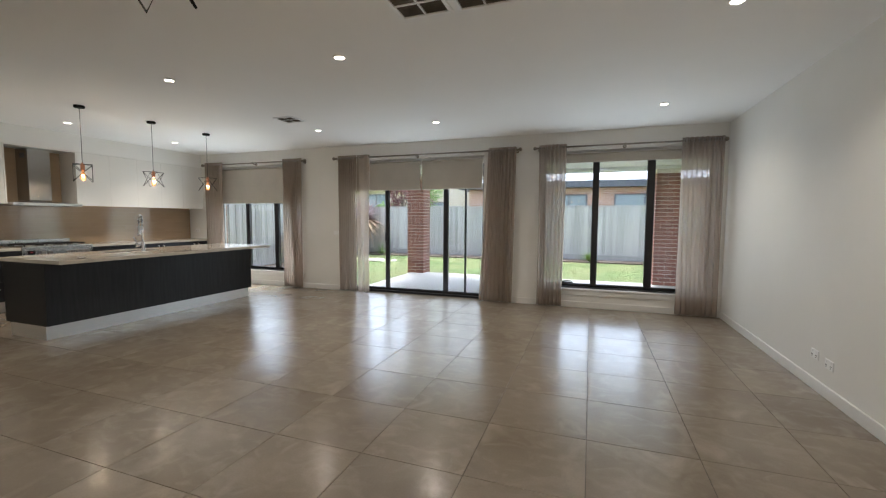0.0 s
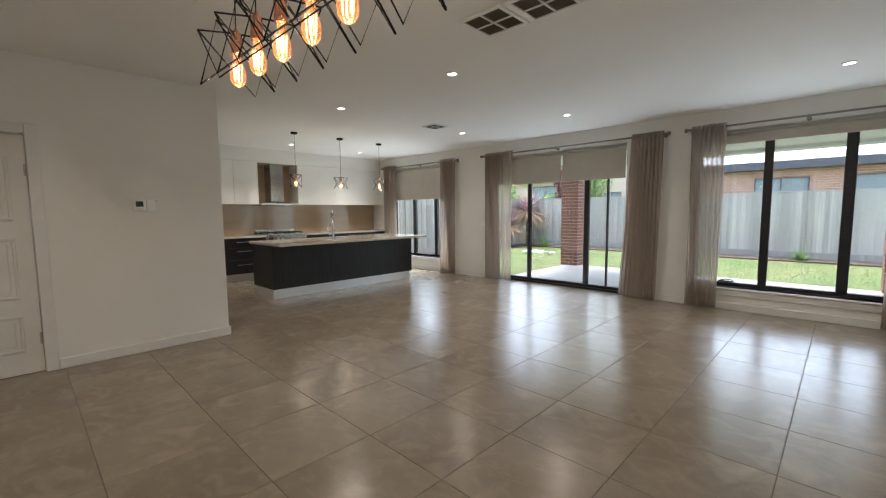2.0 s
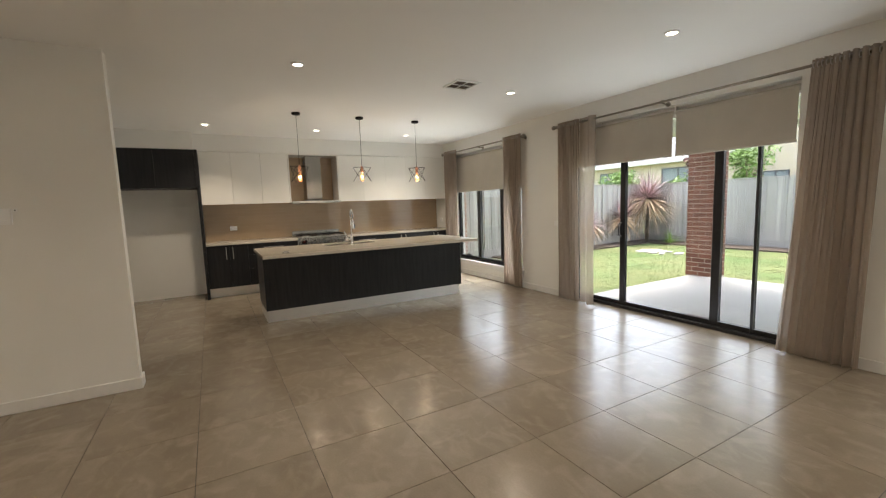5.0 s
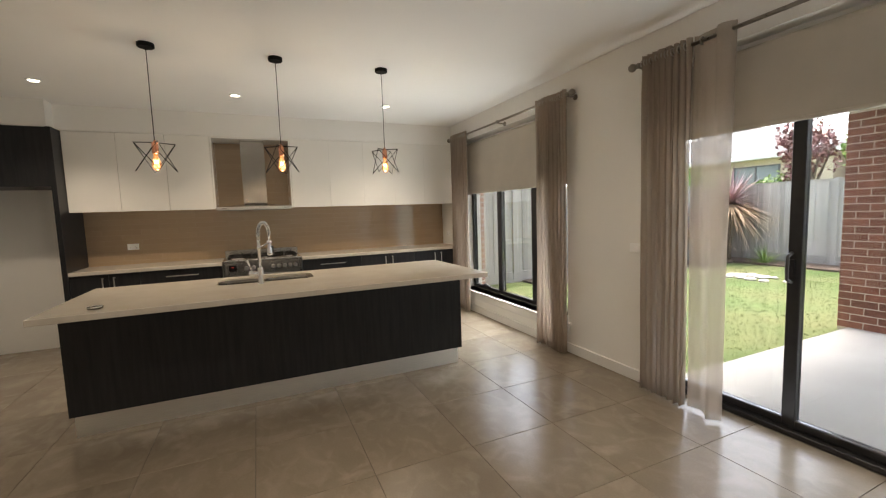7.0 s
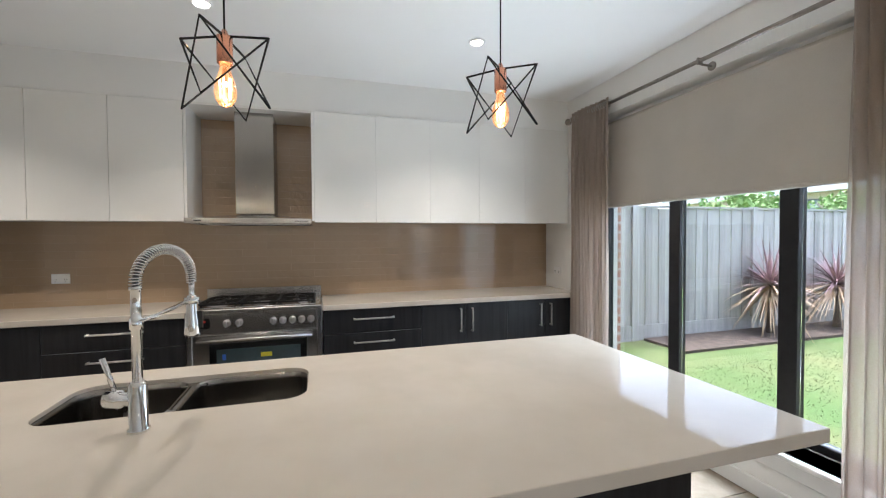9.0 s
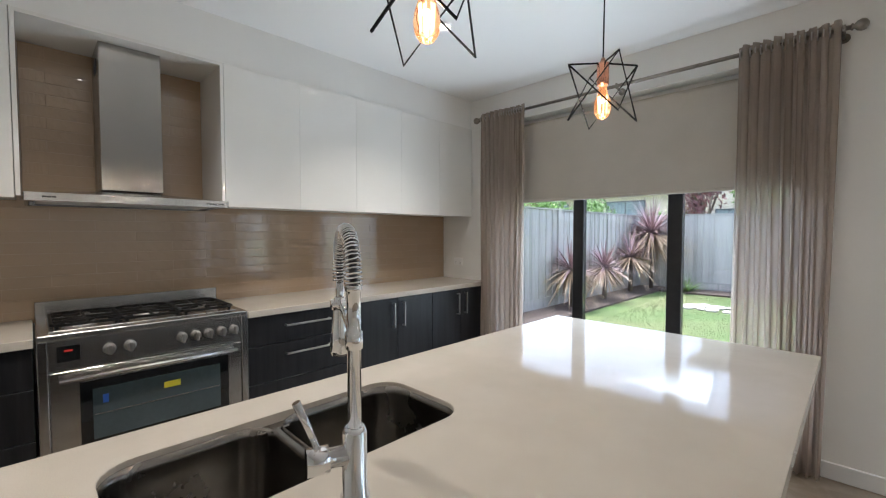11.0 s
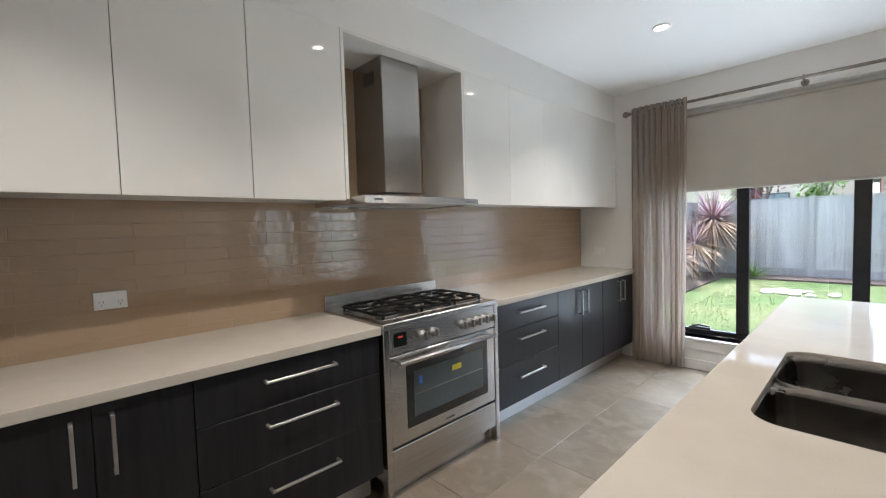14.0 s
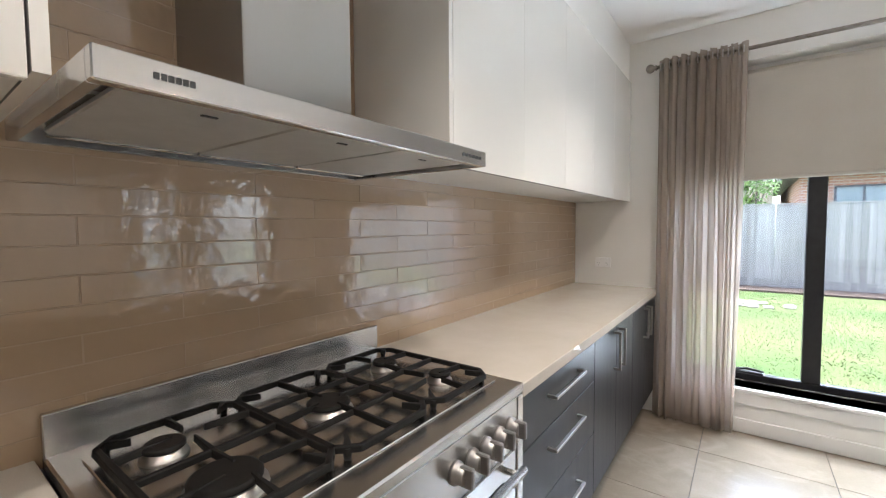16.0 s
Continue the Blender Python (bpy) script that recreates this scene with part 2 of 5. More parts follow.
def tile_material():
    """Polished beige-grey porcelain with soft clouds and pale veins, turned differently on every tile."""
    m, nt, p = shader("porcelain_floor_tile")
    cloud = noise_tex(nt, 2.0, 5.0, (1, 1, 1), 0.55, by_object=True)
    stroke = noise_tex(nt, 5.5, 4.0, (1.0, 1.5, 1), 0.5, by_object=True)
    stroke.inputs["Distortion"].default_value = 1.1
    patch = noise_tex(nt, 3.2, 3.0, (1.3, 1.0, 1), 0.5, by_object=True)
    patch.inputs["Distortion"].default_value = 0.6
    col = mix(nt, ramp(nt, cloud.outputs[0], 0.3, 0.7), (0.205, 0.166, 0.122), (0.262, 0.217, 0.165))
    col = mix(nt, ramp(nt, stroke.outputs[0], 0.48, 0.80), col, (0.285, 0.240, 0.186))
    col = mix(nt, ramp(nt, patch.outputs[0], 0.56, 0.74), col, (0.305, 0.259, 0.204))
    grain = noise_tex(nt, 90, 3.0)
    col = mix(nt, 0.10, col, grain.outputs[0], "OVERLAY")
    info = nt.nodes.new("ShaderNodeObjectInfo")
    r = nt.nodes.new("ShaderNodeMapRange")
    r.inputs[3].default_value, r.inputs[4].default_value = 0.93, 1.06
    nt.links.new(info.outputs["Random"], r.inputs[0])
    hsv = nt.nodes.new("ShaderNodeHueSaturation")
    nt.links.new(r.outputs[0], hsv.inputs["Value"])
    nt.links.new(col, hsv.inputs["Color"])
    nt.links.new(hsv.outputs[0], p.inputs["Base Color"])
    rr = nt.nodes.new("ShaderNodeMapRange")
    p.inputs["Specular IOR Level"].default_value = 0.65
    rr.inputs[3].default_value, rr.inputs[4].default_value = 0.18, 0.27
    nt.links.new(cloud.outputs[0], rr.inputs[0])
    nt.links.new(rr.outputs[0], p.inputs["Roughness"])
    bt = noise_tex(nt, 5, 2.0)
    b = node(nt, "ShaderNodeBump", Strength=0.05, Distance=0.004)
    nt.links.new(bt.outputs[0], b.inputs["Height"])
    nt.links.new(b.outputs[0], p.inputs["Normal"])
    return m


def splash_material():
    """Hand-made look gloss brown wall tile: wavy glaze, small shifts of tone."""
    m, nt, p = shader("gloss_brown_tile")
    big = noise_tex(nt, 3.0, 4.0, by_object=True)
    col = mix(nt, big.outputs[0], (0.375, 0.266, 0.166), (0.408, 0.293, 0.188))
    info = nt.nodes.new("ShaderNodeObjectInfo")
    r = nt.nodes.new("ShaderNodeMapRange")
    r.inputs[3].default_value, r.inputs[4].default_value = 0.97, 1.03
    nt.links.new(info.outputs["Random"], r.inputs[0])
    hsv = nt.nodes.new("ShaderNodeHueSaturation")
    nt.links.new(r.outputs[0], hsv.inputs["Value"])
    nt.links.new(col, hsv.inputs["Color"])
    nt.links.new(hsv.outputs[0], p.inputs["Base Color"])
    p.inputs["Roughness"].default_value = 0.035
    p.inputs["Specular IOR Level"].default_value = 0.8
    p.inputs["Coat Weight"].default_value = 0.6
    p.inputs["Coat Roughness"].default_value = 0.03
    bt = noise_tex(nt, 21, 2.0, (1, 1, 1), 0.45, by_object=True)
    b = node(nt, "ShaderNodeBump", Strength=0.36, Distance=0.006)
    nt.links.new(bt.outputs[0], b.inputs["Height"])
    nt.links.new(b.outputs[0], p.inputs["Normal"])
    return m


def cloth_material(name, through, open_weave):
    """Sheer taupe linen: part scattered, part shining through, part open weave."""
    m, nt, p = shader(name)
    out = nt.nodes["Material Output"]
    weave = noise_tex(nt, 420, 2.0, (1, 1, 0.3))
    tone = noise_tex(nt, 4, 3.0, (6, 1, 0.3))
    col = mix(nt, tone.outputs[0], (0.565, 0.487, 0.42), (0.645, 0.563, 0.492))
    col = mix(nt, 0.15, col, weave.outputs[0], "OVERLAY")
    nt.links.new(col, p.inputs["Base Color"])
    p.inputs["Roughness"].default_value = 0.9
    p.inputs["Specular IOR Level"].default_value = 0.1
    trans = nt.nodes.new("ShaderNodeBsdfTranslucent")
    nt.links.new(col, trans.inputs[0])
    clear = nt.nodes.new("ShaderNodeBsdfTransparent")
    a, b = nt.nodes.new("ShaderNodeMixShader"), nt.nodes.new("ShaderNodeMixShader")
    a.inputs[0].default_value = through
    nt.links.new(p.outputs[0], a.inputs[1])
    nt.links.new(trans.outputs[0], a.inputs[2])
    b.inputs[0].default_value = open_weave
    nt.links.new(a.outputs[0], b.inputs[1])
    nt.links.new(clear.outputs[0], b.inputs[2])
    nt.links.new(b.outputs[0], out.inputs[0])
    return m


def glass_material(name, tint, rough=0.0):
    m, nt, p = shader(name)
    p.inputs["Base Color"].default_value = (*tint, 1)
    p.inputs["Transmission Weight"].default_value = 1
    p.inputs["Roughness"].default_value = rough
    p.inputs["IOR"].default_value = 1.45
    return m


def glow_material(name, color, strength):
    m, nt, p = shader(name)
    p.inputs["Base Color"].default_value = (*color, 1)
    p.inputs["Emission Color"].default_value = (*color, 1)
    p.inputs["Emission Strength"].default_value = strength
    return m


def brick_material():
    m, nt, p = shader("far_brickwork")
    co = nt.nodes.new("ShaderNodeTexCoord")
    mp = nt.nodes.new("ShaderNodeMapping")
    mp.inputs["Rotation"].default_value = (radians(90), 0, 0)
    nt.links.new(co.outputs["Object"], mp.inputs["Vector"])
    t = node(nt, "ShaderNodeTexBrick", Scale=1.0)
    t.inputs["Color1"].default_value, t.inputs["Color2"].default_value = (0.36, 0.15, 0.09, 1), (0.48, 0.25, 0.16, 1)
    t.inputs["Mortar"].default_value = (0.55, 0.50, 0.44, 1)
    t.inputs["Brick Width"].default_value, t.inputs["Row Height"].default_value, t.inputs["Mortar Size"].default_value = 0.24, 0.086, 0.012
    nt.links.new(mp.outputs[0], t.inputs["Vector"])
    nt.links.new(t.outputs[0], p.inputs["Base Color"])
    p.inputs["Roughness"].default_value = 0.85
    return m


def chimney_material():
    """Brushed steel whose upright grain smears each highlight into a level band."""
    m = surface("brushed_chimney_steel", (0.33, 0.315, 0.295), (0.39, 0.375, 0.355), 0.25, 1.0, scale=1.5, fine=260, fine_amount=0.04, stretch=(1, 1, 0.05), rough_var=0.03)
    nt = m.node_tree
    p = nt.nodes["Principled BSDF"]
    p.inputs["Anisotropic"].default_value = 0.85
    p.inputs["Anisotropic Rotation"].default_value = 0.0
    tangent = nt.nodes.new("ShaderNodeTangent")
    tangent.direction_type, tangent.axis = "RADIAL", "Z"
    nt.links.new(tangent.outputs[0], p.inputs["Tangent"])
    return m


CHIMNEY = chimney_material()
TILE, SPLASH, FARBRICK = tile_material(), splash_material(), brick_material()
CLOTH, SHEER = cloth_material("linen_curtain", 0.6, 0.40), cloth_material("sheer_linen", 0.5, 0.45)
# Dark tint added to the panes only to dim the outdoor view.
GLASS = glass_material("dimming_window_glass", (VIEW_DIM, VIEW_DIM * 1.01, VIEW_DIM))
BULB = glass_material("amber_bulb_glass", (1.0, 0.74, 0.44))
BULB.node_tree.nodes["Principled BSDF"].inputs["Emission Color"].default_value = (1.0, 0.34, 0.10, 1)
BULB.node_tree.nodes["Principled BSDF"].inputs["Emission Strength"].default_value = 0.032
FILAMENT = glow_material("filament", (1.0, 0.58, 0.26), 0.55)
DOWN = glow_material("downlight_glow", (1.0, 0.86, 0.68), 2)
DISPLAY = glow_material("red_digits", (1.0, 0.05, 0.03), 0.03)
DISPLAY.node_tree.nodes["Principled BSDF"].inputs["Base Color"].default_value = (0.03, 0.004, 0.003, 1)
HOODLED = surface("hood_lamp_glass", (0.55, 0.55, 0.52), (0.6, 0.6, 0.57), 0.2)


# ---- mesh helpers ----
ORIGIN = {}


def box(bm, x0, x1, y0, y1, z0, z1, bev=0.0, seg=1):
    r = bmesh.ops.create_cube(bm, size=1, matrix=Matrix.LocRotScale(((x0 + x1) / 2, (y0 + y1) / 2, (z0 + z1) / 2), None, (abs(x1 - x0), abs(y1 - y0), abs(z1 - z0))))
    if bev:
        edges = list({e for v in r["verts"] for e in v.link_edges})
        bmesh.ops.bevel(bm, geom=edges, offset=bev, segments=seg, affect="EDGES", profile=0.5)
    return bm


def boxes(*rows, bev=0.0):
    bm = bmesh.new()
    for r in rows:
        box(bm, *r, bev=bev)
    return bm


def ring(bm, centre, axis, side, r, n):
    up = axis.cross(side)
    return [bm.verts.new(centre + side * (r * math.cos(2 * math.pi * k / n)) + up * (r * math.sin(2 * math.pi * k / n))) for k in range(n)]


def tube(bm, points, r, n=8, closed=False, radii=None):
    pts = [Vector(p) for p in points]
    rings, side = [], None
    count = len(pts)
    for i, p in enumerate(pts):
        if closed:
            axis = (pts[(i + 1) % count] - pts[i - 1]).normalized()
        else:
            axis = (pts[min(i + 1, count - 1)] - pts[max(i - 1, 0)]).normalized()
        if side is None:
            side = axis.orthogonal().normalized()
        side = (side - axis * side.dot(axis)).normalized()
        rings.append(ring(bm, p, axis, side, radii[i] if radii else r, n))
    pairs = list(zip(rings, rings[1:])) + ([(rings[-1], rings[0])] if closed else [])
    for a, b in pairs:
        for k in range(n):
            bm.faces.new((a[k], a[(k + 1) % n], b[(k + 1) % n], b[k])).smooth = True
    if not closed:
        bm.faces.new(rings[0][::-1])
        bm.faces.new(rings[-1])
    return bm


def lathe(bm, centre, profile, n=20, axis="z"):
    """Turns (radius, height) rows about an upright or level axis through centre."""
    c = Vector(centre)
    def at(r, h, k):
        a = 2 * math.pi * k / n
        u, v = r * math.cos(a), r * math.sin(a)
        return c + Vector({"z": (u, v, h), "x": (h, u, v), "y": (v, h, u)}[axis])
    rings = [[bm.verts.new(at(max(r, 1e-5), h, k)) for k in range(n)] for r, h in profile]
    for a, b in zip(rings, rings[1:]):
        for k in range(n):
            bm.faces.new((a[k], a[(k + 1) % n], b[(k + 1) % n], b[k])).smooth = True
    bm.faces.new(rings[0][::-1])
    bm.faces.new(rings[-1])
    return bm


def flat_bar(bm, p, q, w0, w1, h):
    """A cast bar from p to q, flat on top, w0 wide at p and w1 at q, h deep."""
    p, q = Vector(p), Vector(q)
    side = (q - p).normalized().cross(Vector((0, 0, 1))).normalized()
    ends = []
    for c, w in ((p, w0), (q, w1)):
        ends.append([bm.verts.new(c + side * (w * s) + Vector((0, 0, z))) for s, z in ((-0.62, -h), (-0.5, -0.002), (-0.35, 0), (0.35, 0), (0.5, -0.002), (0.62, -h))])
    a, b = ends
    for k in range(6):
        bm.faces.new((a[k], a[(k + 1) % 6], b[(k + 1) % 6], b[k]))
    bm.faces.new(a[::-1])
    bm.faces.new(b)
    return bm


def mesh_of(name, bm, material):
    me = bpy.data.meshes.new(name)
    bmesh.ops.recalc_face_normals(bm, faces=bm.faces[:])
    bm.to_mesh(me)
    bm.free()
    me.materials.append(material)
    return me


def part(name, bm, material, parent, label=""):
    """One mesh object under a thing or a part; the bmesh is in world metres."""
    o = ORIGIN[parent]
    bmesh.ops.translate(bm, vec=-o, verts=bm.verts[:])
    ob = new(name, mesh_of(name, bm, material))
    ob.parent = parent
    ORIGIN[ob] = o
    if label:
        tagged(ob, label)
    return ob


def thing(name, at, label, category, group="", kind=""):
    ob = new(name)
    ob.location = at
    ob.empty_display_size = 0.1
    ORIGIN[ob] = Vector(at)
    return tagged(ob, label, category, group, kind)


def solid(name, bm, material, label, category="", group="", kind=""):
    """A top-level thing or piece of the setting that is one mesh."""
    ob = new(name, mesh_of(name, bm, material))
    ORIGIN[ob] = Vector((0, 0, 0))
    return tagged(ob, label, category, group, kind)


def pieces(name, me, parent, places):
    """Objects of their own on one mesh."""
    for m in places:
        ob = new(name, me)
        ob.parent = parent
        ob.matrix_basis = m


# ---- the room ----
EAST, WEST, NORTH, SOUTH, TOP = 2.535, -7.53, 7.24, -2.60, 2.70
PART_X, PART_END = -3.36, 2.135
KW, DO, RW = (-6.80, -4.56), (-3.58, -0.90), (0.04, 2.41)
SILL, HEAD = 0.30, 2.42
OUT = 7.54

floor = solid("floor", boxes((WEST - 0.3, EAST + 0.3, SOUTH - 0.3, OUT, -0.25, -0.004)), GROUT, "beige polished porcelain tiled floor", "floor", kind="structure")
solid("ceiling", boxes((WEST - 0.3, EAST + 0.3, SOUTH - 0.3, OUT, TOP, TOP + 0.2)), CEIL, "plain white painted plasterboard ceiling", "ceiling", kind="structure")
solid("wall_north", boxes(
    (WEST - 0.3, KW[0], NORTH, OUT, -0.004, TOP), (KW[1], DO[0], NORTH, OUT, -0.004, TOP), (DO[1], RW[0], NORTH, OUT, -0.004, TOP), (RW[1], EAST + 0.3, NORTH, OUT, -0.004, TOP),
    (KW[0], KW[1], NORTH, OUT, -0.004, SILL), (RW[0], RW[1], NORTH, OUT, -0.004, SILL),
    (KW[0], KW[1], NORTH, OUT, HEAD, TOP), (DO[0], DO[1], NORTH, OUT, HEAD, TOP), (RW[0], RW[1], NORTH, OUT, HEAD, TOP)),
    WALL, "off-white painted wall with two windows and a sliding door", "wall", kind="structure")
solid("wall_east", boxes((EAST, EAST + 0.25, SOUTH, NORTH, -0.004, TOP)), WALL, "plain off-white painted side wall", "wall", kind="structure")
solid("wall_west", boxes((WEST - 0.25, WEST, SOUTH, NORTH, -0.004, TOP)), WALL, "off-white painted wall behind the kitchen", "wall", kind="structure")
solid("wall_south", boxes((WEST - 0.25, EAST + 0.25, SOUTH - 0.25, SOUTH, -0.004, TOP)), WALL, "plain off-white painted end wall", "wall", kind="structure")
DOOR_Y = (-0.19, 0.63)
solid("wall_partition", boxes((PART_X - 0.12, PART_X, DOOR_Y[1], PART_END, -0.004, TOP), (PART_X - 0.12, PART_X, SOUTH, DOOR_Y[0], -0.004, TOP),
      (PART_X - 0.12, PART_X, DOOR_Y[0], DOOR_Y[1], 2.045, TOP)), WALL, "off-white painted partition wall with a white door", "wall", kind="structure")
solid("wall_alcove", boxes((WEST, PART_X - 0.12, 1.40, 1.52, -0.004, TOP)), WALL, "off-white painted wall beside the fridge space", "wall", kind="structure")
solid("bulkhead", boxes((WEST, -7.13, 2.60, NORTH, 2.425, TOP), (WEST, -6.945, 1.52, 2.60, 2.425, TOP)), WALL, "white plaster bulkhead above the wall cabinets", "bulkhead", kind="structure")

# baseboards
H = 0.095
def skirting(*r):
    bm = bmesh.new()
    box(bm, *r, bev=0.004)
    solid("baseboard", bm, TRIM, "white painted timber skirting board", "baseboard", kind="structure")
skirting(EAST - 0.016, EAST, SOUTH, NORTH - 0.016, 0.0, H)
skirting(KW[0] - 0.1, DO[0] - 0.05, NORTH - 0.016, NORTH, 0.0, H)
skirting(DO[1] + 0.05, EAST, NORTH - 0.016, NORTH, 0.0, H)
skirting(PART_X, PART_X + 0.016, 0.72, PART_END + 0.016, 0.0, H)
skirting(PART_X - 0.136, PART_X, PART_END, PART_END + 0.016, 0.0, H)
skirting(PART_X, PART_X + 0.016, SOUTH, DOOR_Y[0] - 0.09, 0.0, H)
skirting(WEST, PART_X - 0.12, 1.52, 1.536, 0.0, H)

# interior panel door and its architrave
door = tagged(new("door_1"), "closed white painted panel door in the partition", "door", kind="structure")
ORIGIN[door] = Vector((0, 0, 0))
bm = boxes((PART_X - 0.07, PART_X - 0.034, DOOR_Y[0] + 0.003, DOOR_Y[1] - 0.003, 0.006, 2.041))
part("door_leaf", bm, TRIM, door)
for z0, z1 in ((0.20, 0.52), (0.66, 1.18), (1.32, 1.86)):
    for y0, y1 in ((-0.08, 0.18), (0.26, 0.52)):
        bm = bmesh.new()
        for a in ((y0, y1, z0, z0 + 0.025), (y0, y1, z1 - 0.025, z1), (y0, y0 + 0.025, z0 + 0.025, z1 - 0.025), (y1 - 0.025, y1, z0 + 0.025, z1 - 0.025)):
            box(bm, PART_X - 0.036, PART_X - 0.024, *a, bev=0.005)
        box(bm, PART_X - 0.036, PART_X - 0.028, y0 + 0.05, y1 - 0.05, z0 + 0.05, z1 - 0.05, bev=0.006)
        part("door_panel", bm, TRIM, door)
part("hinge", boxes((PART_X - 0.034, PART_X - 0.026, DOOR_Y[1] - 0.02, DOOR_Y[1] - 0.005, 0.25, 0.35)), NICKEL, door)
part("hinge", boxes((PART_X - 0.034, PART_X - 0.026, DOOR_Y[1] - 0.02, DOOR_Y[1] - 0.005, 1.70, 1.80)), NICKEL, door)
for r in ((DOOR_Y[1] + 0.002, DOOR_Y[1] + 0.085, 0.0, 2.13), (DOOR_Y[0] - 0.085, DOOR_Y[0] - 0.002, 0.0, 2.13), (DOOR_Y[0] - 0.002, DOOR_Y[1] + 0.002, 2.047, 2.13)):
    bm = bmesh.new()
    box(bm, PART_X, PART_X + 0.018, *r, bev=0.005)
    solid("trim", bm, TRIM, "white painted timber door architrave", "architrave", kind="structure")

# ---- windows and sliding door in black frames ----
F0, F1 = 7.40, 7.46


def bar(x0, x1, z0, z1, y0=F0, y1=F1):
    bm = bmesh.new()
    box(bm, x0, x1, y0, y1, z0, z1, bev=0.004)
    return bm


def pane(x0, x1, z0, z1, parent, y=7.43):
    ob = part("pane", boxes((x0, x1, y - 0.003, y + 0.003, z0, z1)), GLASS, parent, "glass pane tinted dark to dim the view out")
    # Casts no shadow, so direct daylight enters past the dimming tint.
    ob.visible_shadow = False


def window(name, x0, x1, mullions, z0, z1, latch):
    w = tagged(new(name), "black aluminium framed window with three panes", "window", kind="structure")
    ORIGIN[w] = Vector((0, 0, 0))
    part("window_frame", bar(x0, x1, z0, z0 + 0.048), BLACK, w)
    part("window_frame", bar(x0, x1, z1 - 0.05, z1), BLACK, w)
    part("window_frame", bar(x0, x0 + 0.05, z0 + 0.048, z1 - 0.05), BLACK, w)
    part("window_frame", bar(x1 - 0.05, x1, z0 + 0.048, z1 - 0.05), BLACK, w)
    edges = [x0 + 0.05]
    for m, half in mullions:
        part("mullion", bar(m - half, m + half, z0 + 0.048, z1 - 0.05, F0 - 0.004, F1 + 0.004), BLACK, w)
        edges += [m - half, m + half]
    edges.append(x1 - 0.05)
    for a, b in zip(edges[::2], edges[1::2]):
        pane(a, b, z0 + 0.048, z1 - 0.05, w)
    bm = bmesh.new()
    box(bm, latch - 0.09, latch + 0.09, F0 - 0.035, F0 - 0.002, z0 + 0.055, z0 + 0.075, bev=0.005)
    tube(bm, [(latch - 0.06, F0 - 0.03, z0 + 0.08), (latch, F0 - 0.05, z0 + 0.10), (latch + 0.09, F0 - 0.04, z0 + 0.085)], 0.009)
    part("winder", bm, BLACK, w, "black window winder handle")
    bm = bmesh.new()
    box(bm, x0 - 0.06, x1 + 0.06, NORTH - 0.03, F0, z0 - 0.03, z0 - 0.002, bev=0.006)
    part("window_sill", bm, TRIM, w, "white painted timber sill")
    bm = bmesh.new()
    box(bm, x0 - 0.04, x1 + 0.04, NORTH - 0.016, NORTH, z0 - 0.11, z0 - 0.032, bev=0.004)
    part("apron", bm, TRIM, w)
    return w


window("window_1", *KW, [(-6.05, 0.046), (-5.30, 0.049)], SILL + 0.002, HEAD, -6.38)
window("window_2", *RW, [(0.842, 0.047), (1.61, 0.053)], SILL + 0.002, HEAD, 0.45)

sd = tagged(new("door_2"), "black aluminium framed glass sliding patio door", "sliding door", kind="structure")
ORIGIN[sd] = Vector((0, 0, 0))
part("door_frame", bar(DO[0], DO[1], 0.0, 0.035, 7.35, 7.49), BLACK, sd)
part("door_frame", bar(DO[0], DO[1], HEAD - 0.05, HEAD, 7.37, 7.49), BLACK, sd)
part("door_frame", bar(DO[0], DO[0] + 0.045, 0.035, HEAD - 0.05, 7.37, 7.49), BLACK, sd)
part("door_frame", bar(DO[1] - 0.045, DO[1], 0.035, HEAD - 0.05, 7.37, 7.49), BLACK, sd)
for a, b in ((-2.80, -2.73), (-1.66, -1.575), (-1.27, -1.245)):
    part("stile", bar(a, b, 0.035, HEAD - 0.05), BLACK, sd)
for a, b in ((DO[0] + 0.045, -2.80), (-2.73, -1.66), (-1.575, -1.27), (-1.245, DO[1] - 0.045)):
    pane(a, b, 0.085, HEAD - 0.09, sd)
    part("rail", bar(a, b, 0.035, 0.085), BLACK, sd)
    part("rail", bar(a, b, HEAD - 0.09, HEAD - 0.05), BLACK, sd)
bm = tube(bmesh.new(), [(-2.775, F0 - 0.004, 0.94), (-2.775, F0 - 0.05, 0.96), (-2.775, F0 - 0.055, 1.03), (-2.775, F0 - 0.05, 1.10), (-2.775, F0 - 0.004, 1.12)], 0.010, 10)
part("door_handle", bm, BLACK, sd, "black pull handle")
part("lock", boxes((-2.79, -2.76, F0 - 0.012, F0, 0.98, 1.08)), BLACK, sd)

# ---- curtains, rods and blinds ----
ROD_Y, ROD_Z = 7.14, 2.46


